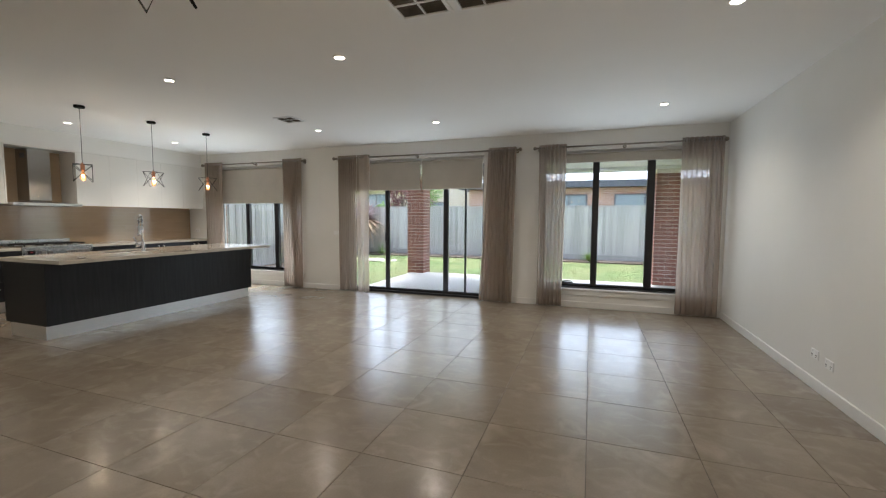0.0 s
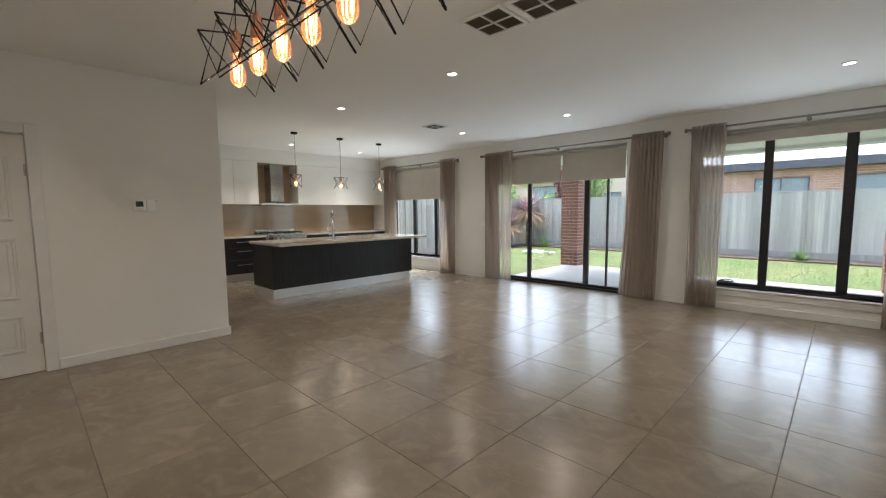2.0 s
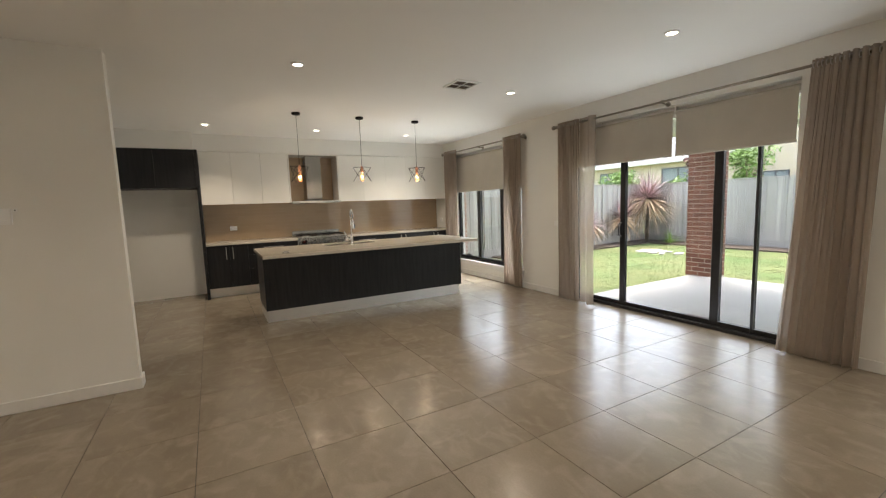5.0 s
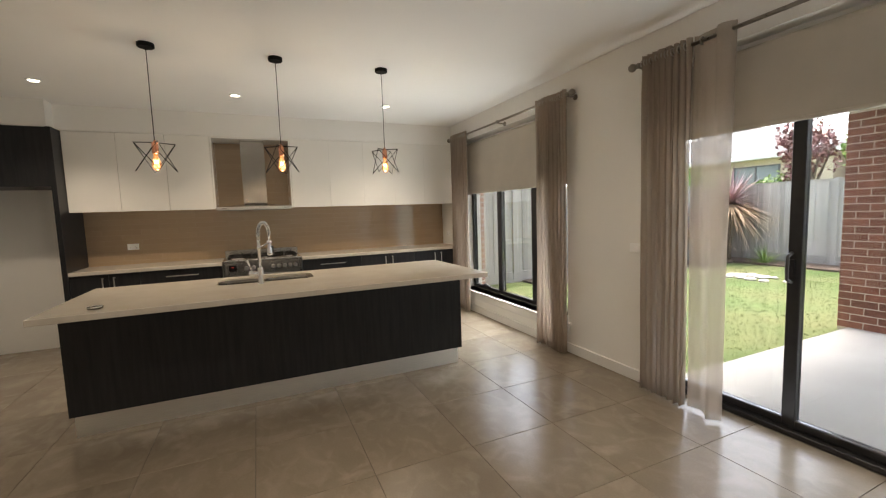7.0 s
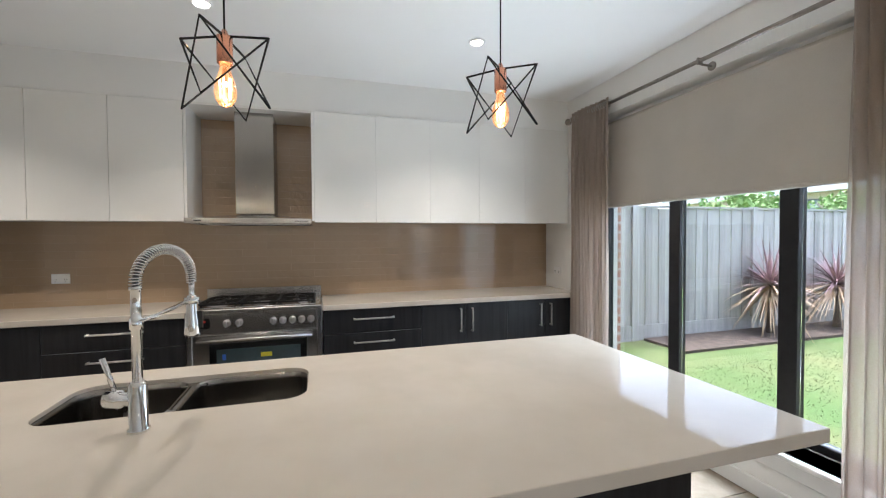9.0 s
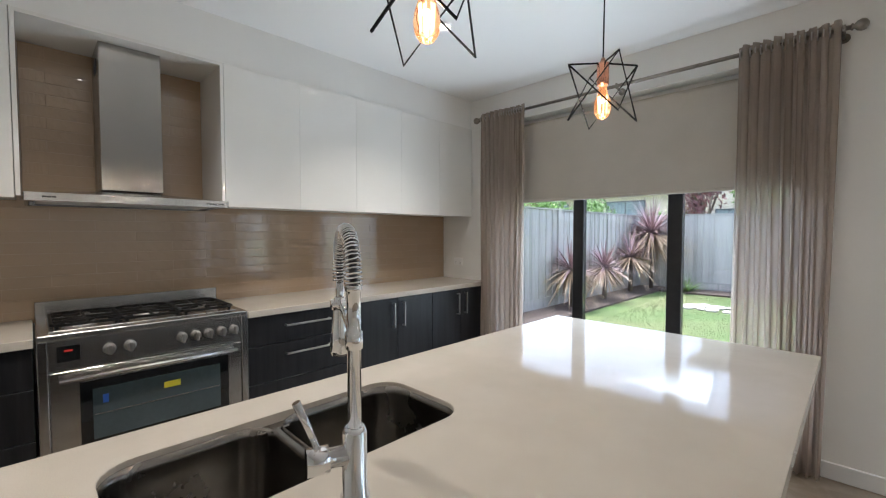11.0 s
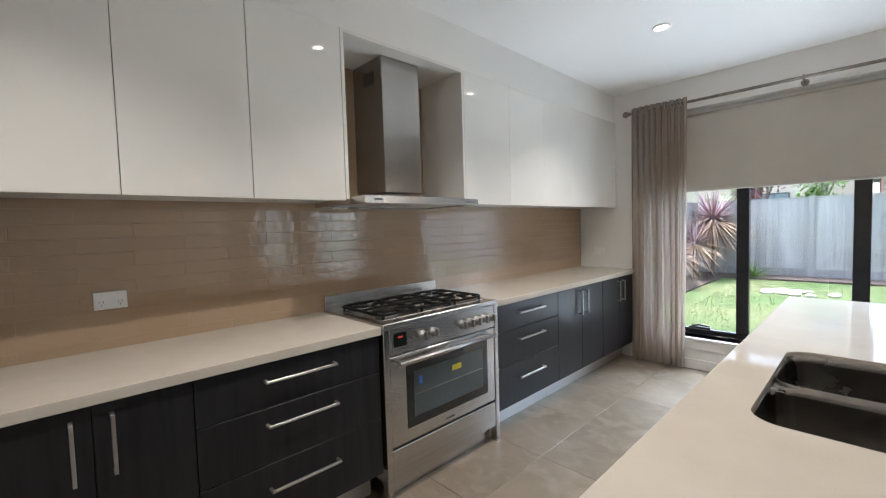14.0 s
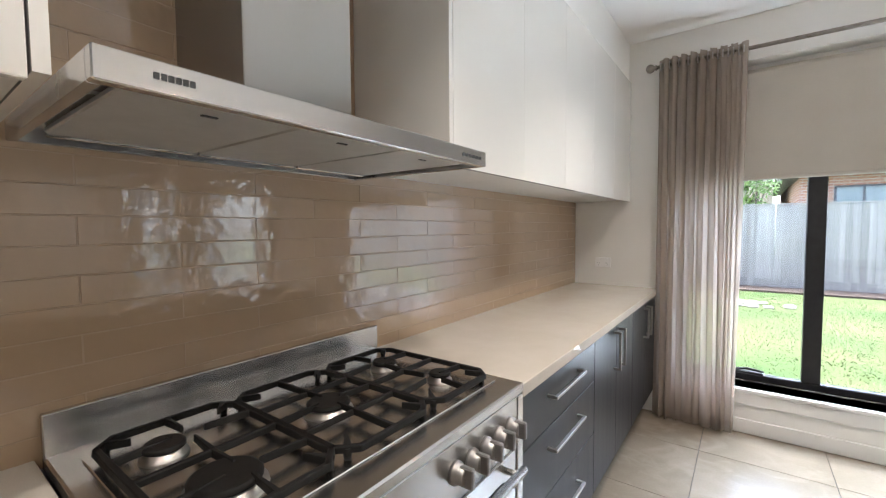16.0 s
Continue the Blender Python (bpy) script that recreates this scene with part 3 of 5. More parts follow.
def curtain(x0, x1, folds, seed, lean=0.0, material=CLOTH):
    """A hanging curtain in soft folds, gathered on eyelets, just clear of the floor."""
    rnd = random.Random(seed)
    c = thing("curtain", ((x0 + x1) / 2, ROD_Y, 0.02), "sheer taupe linen curtain hanging in folds to the floor", "curtain", "window curtains")
    nx, nz = folds * 12, 30
    amps = [rnd.uniform(0.7, 1.25) for _ in range(folds + 2)]
    warp = [rnd.uniform(-0.25, 0.25) for _ in range(folds + 2)]
    bm = bmesh.new()
    rows = []
    for j in range(nz + 1):
        h = j / nz
        z = 0.02 + h * (ROD_Z + 0.045 - 0.02)
        row = []
        for i in range(nx + 1):
            u = i / nx
            k = min(int(u * folds), folds - 1)
            f = u * folds - k
            phase = 2 * math.pi * u * folds
            amp = (0.036 if folds > 2 else 0.045) * (amps[k] * (1 - f) + amps[k + 1] * f)
            drift = (warp[k] * (1 - f) + warp[k + 1] * f) * (1 - h) * 0.07
            y = ROD_Y + amp * math.sin(phase) * (0.75 + 0.25 * math.cos(3 * h + k)) + 0.012 * math.sin(2.1 * phase + 5 * h + seed)
            x = x0 + (x1 - x0) * u + drift + 0.010 * math.sin(2 * phase + 2 * h) + lean * (1 - h) * (1 - 0.7 * u)
            row.append(bm.verts.new((x, min(y, NORTH - 0.03), z)))
        rows.append(row)
    for a, b in zip(rows, rows[1:]):
        for i in range(nx):
            bm.faces.new((a[i], a[i + 1], b[i + 1], b[i])).smooth = True
    ob = part("cloth", bm, material, c)
    sol = ob.modifiers.new("thickness", "SOLIDIFY")
    sol.thickness = 0.0012
    for k in range(2 * folds):
        x = x0 + (x1 - x0) * (k + 0.5) / (2 * folds)
        pts = [(x, ROD_Y + 0.024 * math.cos(a), ROD_Z + 0.024 * math.sin(a)) for a in np.linspace(0, 2 * math.pi, 14)[:-1]]
        part("eyelet", tube(bmesh.new(), pts, 0.004, 6, True), NICKEL, c)
    return c


curtain(-6.92, -6.43, 9, 1)
curtain(-4.90, -4.455, 9, 2)
curtain(-3.64, -3.26, 8, 3)
curtain(-3.25, -2.99, 1, 8, 0.0, SHEER)
curtain(-0.80, -0.36, 8, 4, -0.14)
curtain(0.0, 0.40, 7, 5)
curtain(1.95, 2.45, 8, 6)


def rod(x0, x1, brackets):
    r = thing("curtain_rod", ((x0 + x1) / 2, ROD_Y, ROD_Z), "satin nickel curtain rod with ball finials on brackets", "curtain rod", "curtain rods")
    part("pole", tube(bmesh.new(), [(x0, ROD_Y, ROD_Z), (x1, ROD_Y, ROD_Z)], 0.0125, 14), ROD, r)
    for x, s in ((x0, -1), (x1, 1)):
        bm = lathe(bmesh.new(), (x, ROD_Y, ROD_Z), [(0.014, 0), (0.02, s * 0.006), (0.012, s * 0.014), (0.024, s * 0.024), (0.031, s * 0.042), (0.025, s * 0.06), (0.008, s * 0.07)], 16, "x")
        part("finial", bm, ROD, r)
    for x in brackets:
        bm = tube(bmesh.new(), [(x, NORTH, ROD_Z - 0.02), (x, ROD_Y + 0.02, ROD_Z - 0.02), (x, ROD_Y, ROD_Z - 0.012)], 0.007)
        lathe(bm, (x, NORTH - 0.008, ROD_Z - 0.02), [(0.026, 0), (0.026, 0.008)], 16, "y")
        box(bm, x - 0.008, x + 0.008, ROD_Y - 0.018, ROD_Y + 0.018, ROD_Z - 0.022, ROD_Z + 0.016, bev=0.003)
        part("bracket", bm, ROD, r)


rod(-6.93, -4.415, (-6.90, -5.63, -4.44))
rod(-3.68, -0.33, (-3.66, -2.08, -0.35))
rod(-0.02, 2.43, (0.0, 1.22, 2.42))


def blind(x0, x1, bottom, label):
    b = thing("roller_blind", ((x0 + x1) / 2, 7.31, HEAD), label, "roller blind", "window blinds")
    part("roll", tube(bmesh.new(), [(x0, 7.325, HEAD - 0.072), (x1, 7.325, HEAD - 0.072)], 0.030, 18), BLIND, b, "beige fabric rolled on its tube")
    part("fabric", boxes((x0 + 0.015, x1 - 0.015, 7.2945, 7.2975, bottom + 0.02, HEAD - 0.072)), BLIND, b)
    bm = bmesh.new()
    box(bm, x0 + 0.012, x1 - 0.012, 7.288, 7.304, bottom, bottom + 0.024, bev=0.005)
    part("bottom_rail", bm, BLIND, b)
    # Added white strip hides the frame and imitates the daylit gap above the roll.
    part("light_catch_strip", boxes((x0 - 0.015, x1 + 0.015, 7.362, 7.396, HEAD - 0.115, HEAD - 0.003)), TRIM, b, "white strip added to catch light behind the roll")
    for x in (x0, x1):
        part("bracket", boxes((x - 0.003, x + 0.003, 7.30, 7.35, HEAD - 0.11, HEAD)), TRIM, b)


blind(KW[0] + 0.02, KW[1] - 0.02, 1.66, "beige fabric roller blind pulled a third down")
blind(DO[0] + 0.02, -2.045, 1.875, "beige fabric roller blind above the sliding door")
blind(-2.035, DO[1] - 0.02, 1.875, "beige fabric roller blind above the sliding door")
blind(RW[0] + 0.02, RW[1] - 0.02, 2.235, "beige fabric roller blind rolled almost fully up")

# ---- kitchen along the west wall ----
FRONT, BENCH = -6.93, -6.91


def bar_handle(parent, x, a, b, upright=False, r=0.006):
    """A square bar handle; a and b are its ends as (y, z)."""
    (ya, za), (yb, zb) = a, b
    bm = bmesh.new()
    s = 0.0055
    box(bm, x + 0.024, x + 0.036, min(ya, yb) - s, max(ya, yb) + s, min(za, zb) - s, max(za, zb) + s, bev=0.0015)
    for y, z in (a, b):
        box(bm, x - 0.001, x + 0.026, y - s, y + s, z - s, z + s)
    return part("handle", bm, NICKEL, parent, "satin nickel bar handle")


def base_unit(y0, y1, drawers, split=None):
    c = thing("base_cabinet", ((FRONT + WEST) / 2, (y0 + y1) / 2, 0), "dark timber laminate cabinet with three drawers" if drawers else "dark timber laminate cabinet with two doors", "cabinet", "kitchen base cabinets")
    part("body", boxes((WEST + 0.005, FRONT - 0.02, y0 + 0.001, y1 - 0.001, 0.17, 0.876)), DARKWOOD, c)
    part("kickboard", boxes((WEST + 0.005, -7.06, y0, y1, 0.0, 0.168)), KICK, c, "brushed metal kickboard")
    mid = split or (y0 + y1) / 2
    if drawers:
        for z0, z1, hz in ((0.690, 0.872, 0.800), (0.456, 0.686, 0.618), (0.17, 0.452, 0.350)):
            bm = bmesh.new()
            box(bm, FRONT - 0.019, FRONT, y0 + 0.002, y1 - 0.002, z0, z1, bev=0.0015)
            d = part("drawer_front", bm, DARKWOOD, c)
            bar_handle(d, FRONT, (mid - 0.152, hz), (mid + 0.152, hz))
    else:
        for a, b, hy in ((y0 + 0.002, mid - 0.0015, mid - 0.05), (mid + 0.0015, y1 - 0.002, mid + 0.05)):
            bm = bmesh.new()
            box(bm, FRONT - 0.019, FRONT, a, b, 0.17, 0.872, bev=0.0015)
            d = part("cabinet_door", bm, DARKWOOD, c)
            bar_handle(d, FRONT, (hy, 0.648), (hy, 0.832))


base_unit(2.646, 3.262, False, 2.981)
base_unit(3.262, 4.072, True)
base_unit(4.988, 5.750, True)
base_unit(5.750, 6.515, False)
base_unit(6.515, 7.235, False)


def slab(name, x0, x1, y0, y1, label):
    bm = bmesh.new()
    box(bm, x0, x1, y0, y1, 0.877, 0.917, bev=0.003, seg=2)
    return solid(name, bm, STONE, label, "benchtop")


slab("benchtop", WEST + 0.004, BENCH, 2.648, 4.074, "cream engineered stone benchtop on dark cabinets")
slab("benchtop", WEST + 0.004, BENCH, 4.984, NORTH - 0.002, "cream engineered stone benchtop on dark cabinets")

# fridge space: tall side panel and the cupboard above
fp = thing("tall_panel", (-7.2, 2.62, 0), "dark timber laminate tall panel beside fridge space", "panel")
part("panel", boxes((WEST + 0.002, -6.90, 2.602, 2.645, 0.0, 2.42)), DARKWOOD, fp)
fc = thing("fridge_cupboard", (-7.2, 2.05, 1.82), "dark timber laminate cupboard above the empty fridge space", "cabinet")
part("body", boxes((WEST + 0.002, FRONT - 0.02, 1.522, 2.600, 1.82, 2.42)), DARKWOOD, fc)
for a, b in ((1.524, 2.060), (2.063, 2.599)):
    part("cabinet_door", boxes((FRONT - 0.019, FRONT, a, b, 1.82, 2.42)), DARKWOOD, fc)

# wall cabinets in gloss white
U0, U1, UF = 1.56, 2.42, -7.115
def wall_unit(y0, y1, gap=0.0015):
    c = thing("wall_cabinet", (-7.3, (y0 + y1) / 2, U0), "gloss white handleless wall cabinet above the benchtop", "cabinet", "kitchen wall cabinets")
    part("body", boxes((WEST + 0.002, UF - 0.02, y0 + 0.001, y1 - 0.001, U0, U1)), CARCASS, c)
    bm = bmesh.new()
    box(bm, UF - 0.019, UF, y0 + gap, y1 - gap, U0 - 0.01, U1, bev=gap)
    part("cabinet_door", bm, GLOSS, c)
for a, b in ((2.648, 3.115), (3.115, 3.576), (3.576, 4.032), (4.936, 5.42), (5.42, 5.88), (5.88, 6.33), (6.33, 6.78), (6.78, 7.236)):
    wall_unit(a, b, 0.0015 if b < 4.5 else 0.0005)
hs = thing("hood_surround", (-7.3, 4.485, U0), "gloss white surround panels beside the range hood", "panel")
for r in ((WEST + 0.002, UF, 4.034, 4.052, U0, U1), (WEST + 0.002, UF, 4.916, 4.934, U0, U1), (WEST + 0.002, UF, 4.052, 4.916, U1 - 0.018, U1)):
    part("surround_panel", boxes(r), GLOSS, hs)

# range hood
hd = thing("range_hood", (-7.25, 4.485, 1.545), "brushed stainless steel canopy range hood above the cooker", "range hood")
HY0, HY1, HX = 4.060, 4.912, -6.99
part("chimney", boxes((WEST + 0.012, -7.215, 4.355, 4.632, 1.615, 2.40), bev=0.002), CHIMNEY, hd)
part("air_slot", boxes((-7.40, -7.30, 4.352, 4.3555, 2.26, 2.33)), DARKPLASTIC, hd, "dark slotted air outlet")
bm = bmesh.new()
lo = [bm.verts.new(v) for v in ((WEST + 0.012, HY0, 1.570), (HX, HY0, 1.570), (HX, HY1, 1.570), (WEST + 0.012, HY1, 1.570))]
hi = [bm.verts.new(v) for v in ((WEST + 0.012, 4.345, 1.605), (-7.205, 4.345, 1.605), (-7.205, 4.642, 1.605), (WEST + 0.012, 4.642, 1.605))]
bm.faces.new(lo[::-1])
bm.faces.new(hi)
for k in range(4):
    bm.faces.new((lo[k], lo[(k + 1) % 4], hi[(k + 1) % 4], hi[k]))
part("canopy", bm, STEEL_H, hd)
for r in ((HX - 0.02, HX, HY0, HY1, 1.532, 1.572), (WEST + 0.012, HX - 0.02, HY0, HY0 + 0.015, 1.532, 1.572), (WEST + 0.012, HX - 0.02, HY1 - 0.015, HY1, 1.532, 1.572), (WEST + 0.012, WEST + 0.03, HY0 + 0.015, HY1 - 0.015, 1.532, 1.572)):
    part("lip", boxes(r, bev=0.002), STEEL_H, hd)
third = (HY1 - HY0 - 0.07) / 3
for k in range(3):
    a = HY0 + 0.035 + k * third
    bm = bmesh.new()
    box(bm, WEST + 0.10, HX - 0.035, a + 0.003, a + third - 0.003, 1.540, 1.552, bev=0.003)
    part("filter_edge", boxes((WEST + 0.085, WEST + 0.099, a + 0.006, a + third - 0.006, 1.536, 1.550), bev=0.002), CHROME, hd, "bright metal filter edge")
    f = part("filter", bm, FILTER, hd, "brushed metal grease filter")
    part("latch", boxes((HX - 0.095, HX - 0.088, a + third / 2 - 0.012, a + third / 2 + 0.012, 1.538, 1.541)), DARKPLASTIC, f)
part("under_panel", boxes((WEST + 0.03, HX - 0.02, HY0 + 0.015, HY1 - 0.015, 1.553, 1.560)), STEEL_H, hd)
for y in (4.28, 4.69):
    part("hood_lamp", lathe(bmesh.new(), (WEST + 0.065, y, 1.548), [(0.026, 0), (0.026, 0.006)], 16), HOODLED, hd)
for k in range(6):
    part("button", lathe(bmesh.new(), (HX - 0.001, 4.80 + 0.016 * k, 1.552), [(0.0045, 0), (0.0045, 0.003)], 10, "x"), DARKPLASTIC, hd)
bm = bmesh.new()
for k in range(6):
    box(bm, HX - 0.001, HX + 0.0015, 4.120 + 0.0082 * k, 4.126 + 0.0082 * k, 1.5485, 1.5565)
part("badge", bm, DARKPLASTIC, hd, "small dark maker's badge")

# freestanding cooker
ov = thing("cooker", (-7.2, 4.53, 0), "freestanding stainless steel gas cooker with oven", "cooker")
OY0, OY1, OX = 4.082, 4.978, -6.905
part("body", boxes((WEST + 0.03, OX - 0.05, OY0 + 0.004, OY1 - 0.004, 0.10, 0.885)), STEEL, ov)
part("hob_top", boxes((WEST + 0.03, OX, OY0, OY1, 0.885, 0.912), bev=0.004), STEEL_H, ov)
part("hob_well", boxes((-7.415, -6.975, OY0 + 0.04, OY1 - 0.04, 0.9125, 0.916), bev=0.0015), STEEL_H, ov)
part("upstand", boxes((WEST + 0.024, WEST + 0.042, OY0, OY1, 0.885, 0.995), bev=0.002), STEEL_H, ov)
for y in (OY0, OY1 - 0.035):
    part("side_post", boxes((OX - 0.05, OX - 0.002, y, y + 0.035, 0.06, 0.884), bev=0.003), STEEL, ov)
    part("foot", boxes((OX - 0.06, OX - 0.006, y + 0.003, y + 0.032, 0.0, 0.06)), STEEL, ov)
part("control_panel", boxes((OX - 0.05, OX - 0.004, OY0 + 0.036, OY1 - 0.036, 0.745, 0.884), bev=0.003), STEEL_H, ov)
part("display", boxes((OX - 0.006, OX - 0.001, OY0 + 0.065, OY0 + 0.145, 0.785, 0.855)), OVEN_DARK, ov, "black clock display with red digits")
part("digits", boxes((OX - 0.002, OX, OY0 + 0.090, OY0 + 0.120, 0.829, 0.838)), DISPLAY, ov)
for y in (4.335, 4.415, 4.640, 4.705, 4.770, 4.835, 4.900):
    bm = lathe(bmesh.new(), (OX - 0.004, y, 0.815), [(0.026, 0), (0.026, 0.006), (0.021, 0.008), (0.020, 0.026), (0.017, 0.030)], 20, "x")
    box(bm, OX + 0.010, OX + 0.044, y - 0.007, y + 0.007, 0.792, 0.838, bev=0.003)
    part("knob", bm, KNOB, ov)
od = part("oven_door", boxes((OX - 0.05, OX - 0.006, OY0 + 0.038, OY1 - 0.038, 0.275, 0.738), bev=0.003), STEEL, ov)
part("glass_surround", boxes((OX - 0.008, OX - 0.003, OY0 + 0.14, OY1 - 0.11, 0.345, 0.675)), OVEN_DARK, od)
part("door_window", boxes((OX - 0.004, OX - 0.0015, OY0 + 0.185, OY1 - 0.155, 0.395, 0.635)), OVEN_IN, od)
part("oven_rack", boxes((OX - 0.002, OX - 0.0005, OY0 + 0.19, OY1 - 0.16, 0.510, 0.514)), STEEL, od)
part("sticker", boxes((OX - 0.002, OX, 4.553, 4.627, 0.565, 0.596)), STICKER_Y, od, "yellow paper sticker")
part("sticker", boxes((OX - 0.002, OX, 4.304, 4.326, 0.560, 0.600)), STICKER_B, od, "blue and white sticker")
bm = bmesh.new()
tube(bm, [(OX + 0.034, OY0 + 0.07, 0.705), (OX + 0.034, OY1 - 0.07, 0.705)], 0.012, 12)
for y in (OY0 + 0.10, OY1 - 0.10):
    tube(bm, [(OX - 0.006, y, 0.705), (OX + 0.034, y, 0.705)], 0.009, 10)
part("door_handle", bm, STEEL_H, od, "long steel bar handle")
bm = bmesh.new()
for k in range(5):
    box(bm, OX - 0.007, OX - 0.004, 4.50 + 0.014 * k, 4.510 + 0.014 * k, 0.298, 0.308)
part("badge", bm, DARKPLASTIC, od)
part("storage_drawer", boxes((OX - 0.05, OX - 0.006, OY0 + 0.038, OY1 - 0.038, 0.105, 0.262), bev=0.003), STEEL, ov)
part("plinth", boxes((OX - 0.12, OX - 0.06, OY0 + 0.04, OY1 - 0.04, 0.0, 0.10)), STEEL, ov)
for x, y, r in ((-7.30, 4.22, 0.036), (-7.10, 4.24, 0.058), (-7.20, 4.53, 0.050), (-7.30, 4.82, 0.036), (-7.10, 4.84, 0.030)):
    b = part("burner", lathe(bmesh.new(), (x, y, 0.916), [(r * 1.18, 0), (r * 1.15, 0.006), (r * 1.0, 0.009), (r * 0.96, 0.018)], 24), NICKEL, ov)
    part("burner_cap", lathe(bmesh.new(), (x, y, 0.934), [(r * 1.02, 0), (r * 1.02, 0.006), (r * 0.9, 0.010)], 24), IRON, b)
span = (OY1 - OY0 - 0.10) / 3
for k in range(3):
    a, b = OY0 + 0.05 + k * span + 0.003, OY0 + 0.05 + (k + 1) * span - 0.003
    x0, x1, z = -7.41, -6.985, 0.944
    m, mx, c = (a + b) / 2, (x0 + x1) / 2, 0.035
    bm = bmesh.new()
    loop = [(x0 + c, a, z), (x1 - c, a, z), (x1, a + c, z), (x1, b - c, z), (x1 - c, b, z), (x0 + c, b, z), (x0, b - c, z), (x0, a + c, z)]
    for p, q in zip(loop, loop[1:] + loop[:1]):
        flat_bar(bm, p, q, 0.012, 0.012, 0.012)
        lathe(bm, p, [(0.0072, -0.012), (0.0062, -0.002), (0.0045, 0.0)], 8)
    trivet = part("trivet", bm, IRON, ov, "black cast iron pan support")
    centres = [(x0 + mx) / 2, (x1 + mx) / 2] if k != 1 else [mx]
    if k != 1:
        part("cross_bar", flat_bar(bmesh.new(), (mx, a, z), (mx, b, z), 0.011, 0.011, 0.012), IRON, trivet)
    else:
        for s in (-1, 1):
            part("cross_bar", flat_bar(bmesh.new(), (mx + s * 0.085, a, z), (mx + s * 0.085, b, z), 0.010, 0.010, 0.011), IRON, trivet)
    for cx in centres:
        lo, hi = (x0, x1) if k == 1 else ((x0, mx) if cx < mx else (mx, x1))
        for start, end in (((cx, a), (cx, m - 0.030)), ((cx, b), (cx, m + 0.030)), ((lo, m), (cx - 0.030, m)), ((hi, m), (cx + 0.030, m))):
            part("finger", flat_bar(bmesh.new(), (*start, z), (*end, z + 0.004), 0.012, 0.005, 0.013), IRON, trivet)
    for px, py, sx, sy in ((x0, a, 1, 1), (x1, a, -1, 1), (x0, b, 1, -1), (x1, b, -1, -1)):
        part("corner_lug", flat_bar(bmesh.new(), (px + sx * 0.017, py + sy * 0.017, z), (px + sx * 0.055, py + sy * 0.048, z + 0.005), 0.018, 0.003, 0.014), IRON, trivet)
        part("foot", tube(bmesh.new(), [(px + sx * 0.018, py + sy * 0.018, 0.916), (px + sx * 0.018, py + sy * 0.018, z - 0.004)], 0.009, 8, radii=[0.007, 0.010]), IRON, trivet)

ov.scale.z = 1.015

# ---- island ----
IX0, IX1, IY0, IY1 = -5.605, -4.45, 3.245, 6.27
BX0, BX1, BY0, BY1 = -5.55, -4.785, 3.275, 6.165
isl = thing("kitchen_island", (-5.15, 4.75, 0), "dark timber laminate island bench with metal kick", "island")
SX0, SX1, SY0, SY1 = -5.455, -5.115, 4.155, 4.915
part("back_panel", boxes((BX1 - 0.02, BX1, BY0, BY1, 0.16, 0.859)), DARKWOOD, isl)
part("end_panel", boxes((BX0, BX1 - 0.021, BY0, BY0 + 0.02, 0.16, 0.859)), DARKWOOD, isl)
part("end_panel", boxes((BX0, BX1 - 0.021, BY1 - 0.02, BY1, 0.16, 0.859)), DARKWOOD, isl)
part("body", boxes((BX0 + 0.021, BX1 - 0.021, BY0 + 0.021, BY1 - 0.021, 0.16, 0.655)), DARKWOOD, isl)
part("kickboard", boxes((-5.49, -4.835, BY0 + 0.012, BY1 - 0.02, 0.0, 0.158)), KICK, isl, "brushed metal kickboard")
step = (BY1 - BY0) / 5
for k in range(5):
    a, b = BY0 + k * step + 0.002, BY0 + (k + 1) * step - 0.002
    d = part("cabinet_door", boxes((BX0, BX0 + 0.019, a, b, 0.172, 0.855), bev=0.0015), DARKWOOD, isl)
    bm = bmesh.new()
    hz = 0.79
    box(bm, BX0 - 0.036, BX0 - 0.024, (a + b) / 2 - 0.15, (a + b) / 2 + 0.15, hz - 0.006, hz + 0.006, bev=0.0015)
    for y in ((a + b) / 2 - 0.145, (a + b) / 2 + 0.145):
        box(bm, BX0 - 0.026, BX0, y - 0.006, y + 0.006, hz - 0.006, hz + 0.006)
    part("handle", bm, NICKEL, d, "satin nickel bar handle")


def rounded(x0, x1, y0, y1, r, n=6):
    pts = []
    for cx, cy, a0 in ((x1 - r, y1 - r, 0), (x0 + r, y1 - r, 90), (x0 + r, y0 + r, 180), (x1 - r, y0 + r, 270)):
        for k in range(n + 1):
            a = radians(a0 + 90 * k / n)
            pts.append((cx + r * math.cos(a), cy + r * math.sin(a)))
    return pts


# benchtop with one cut-out for the double sink
bm = bmesh.new()
hole = rounded(SX0, SX1, SY0, SY1, 0.075)
outer = [(IX1, IY1), (IX0, IY1), (IX0, IY0), (IX1, IY0)]
levels = []
for z, cut in ((0.90, 0.0), (0.86, 0.0)):
    levels.append(([bm.verts.new((x, y, z)) for x, y in outer], [bm.verts.new((x, y, z)) for x, y in hole]))
for oc, ho in levels:
    n = len(ho) // 4
    for q in range(4):
        arc = ho[q * n:(q + 1) * n]
        for a, b in zip(arc, arc[1:]):
            bm.faces.new((oc[q], a, b))
        nxt = ho[((q + 1) * n) % len(ho)]
        bm.faces.new((oc[q], arc[-1], nxt, oc[(q + 1) % 4]))
(o1, h1), (o2, h2) = levels
for k in range(4):
    bm.faces.new((o1[k], o1[(k + 1) % 4], o2[(k + 1) % 4], o2[k]))
for k in range(len(h1)):
    bm.faces.new((h1[k], h1[(k + 1) % len(h1)], h2[(k + 1) % len(h1)], h2[k]))
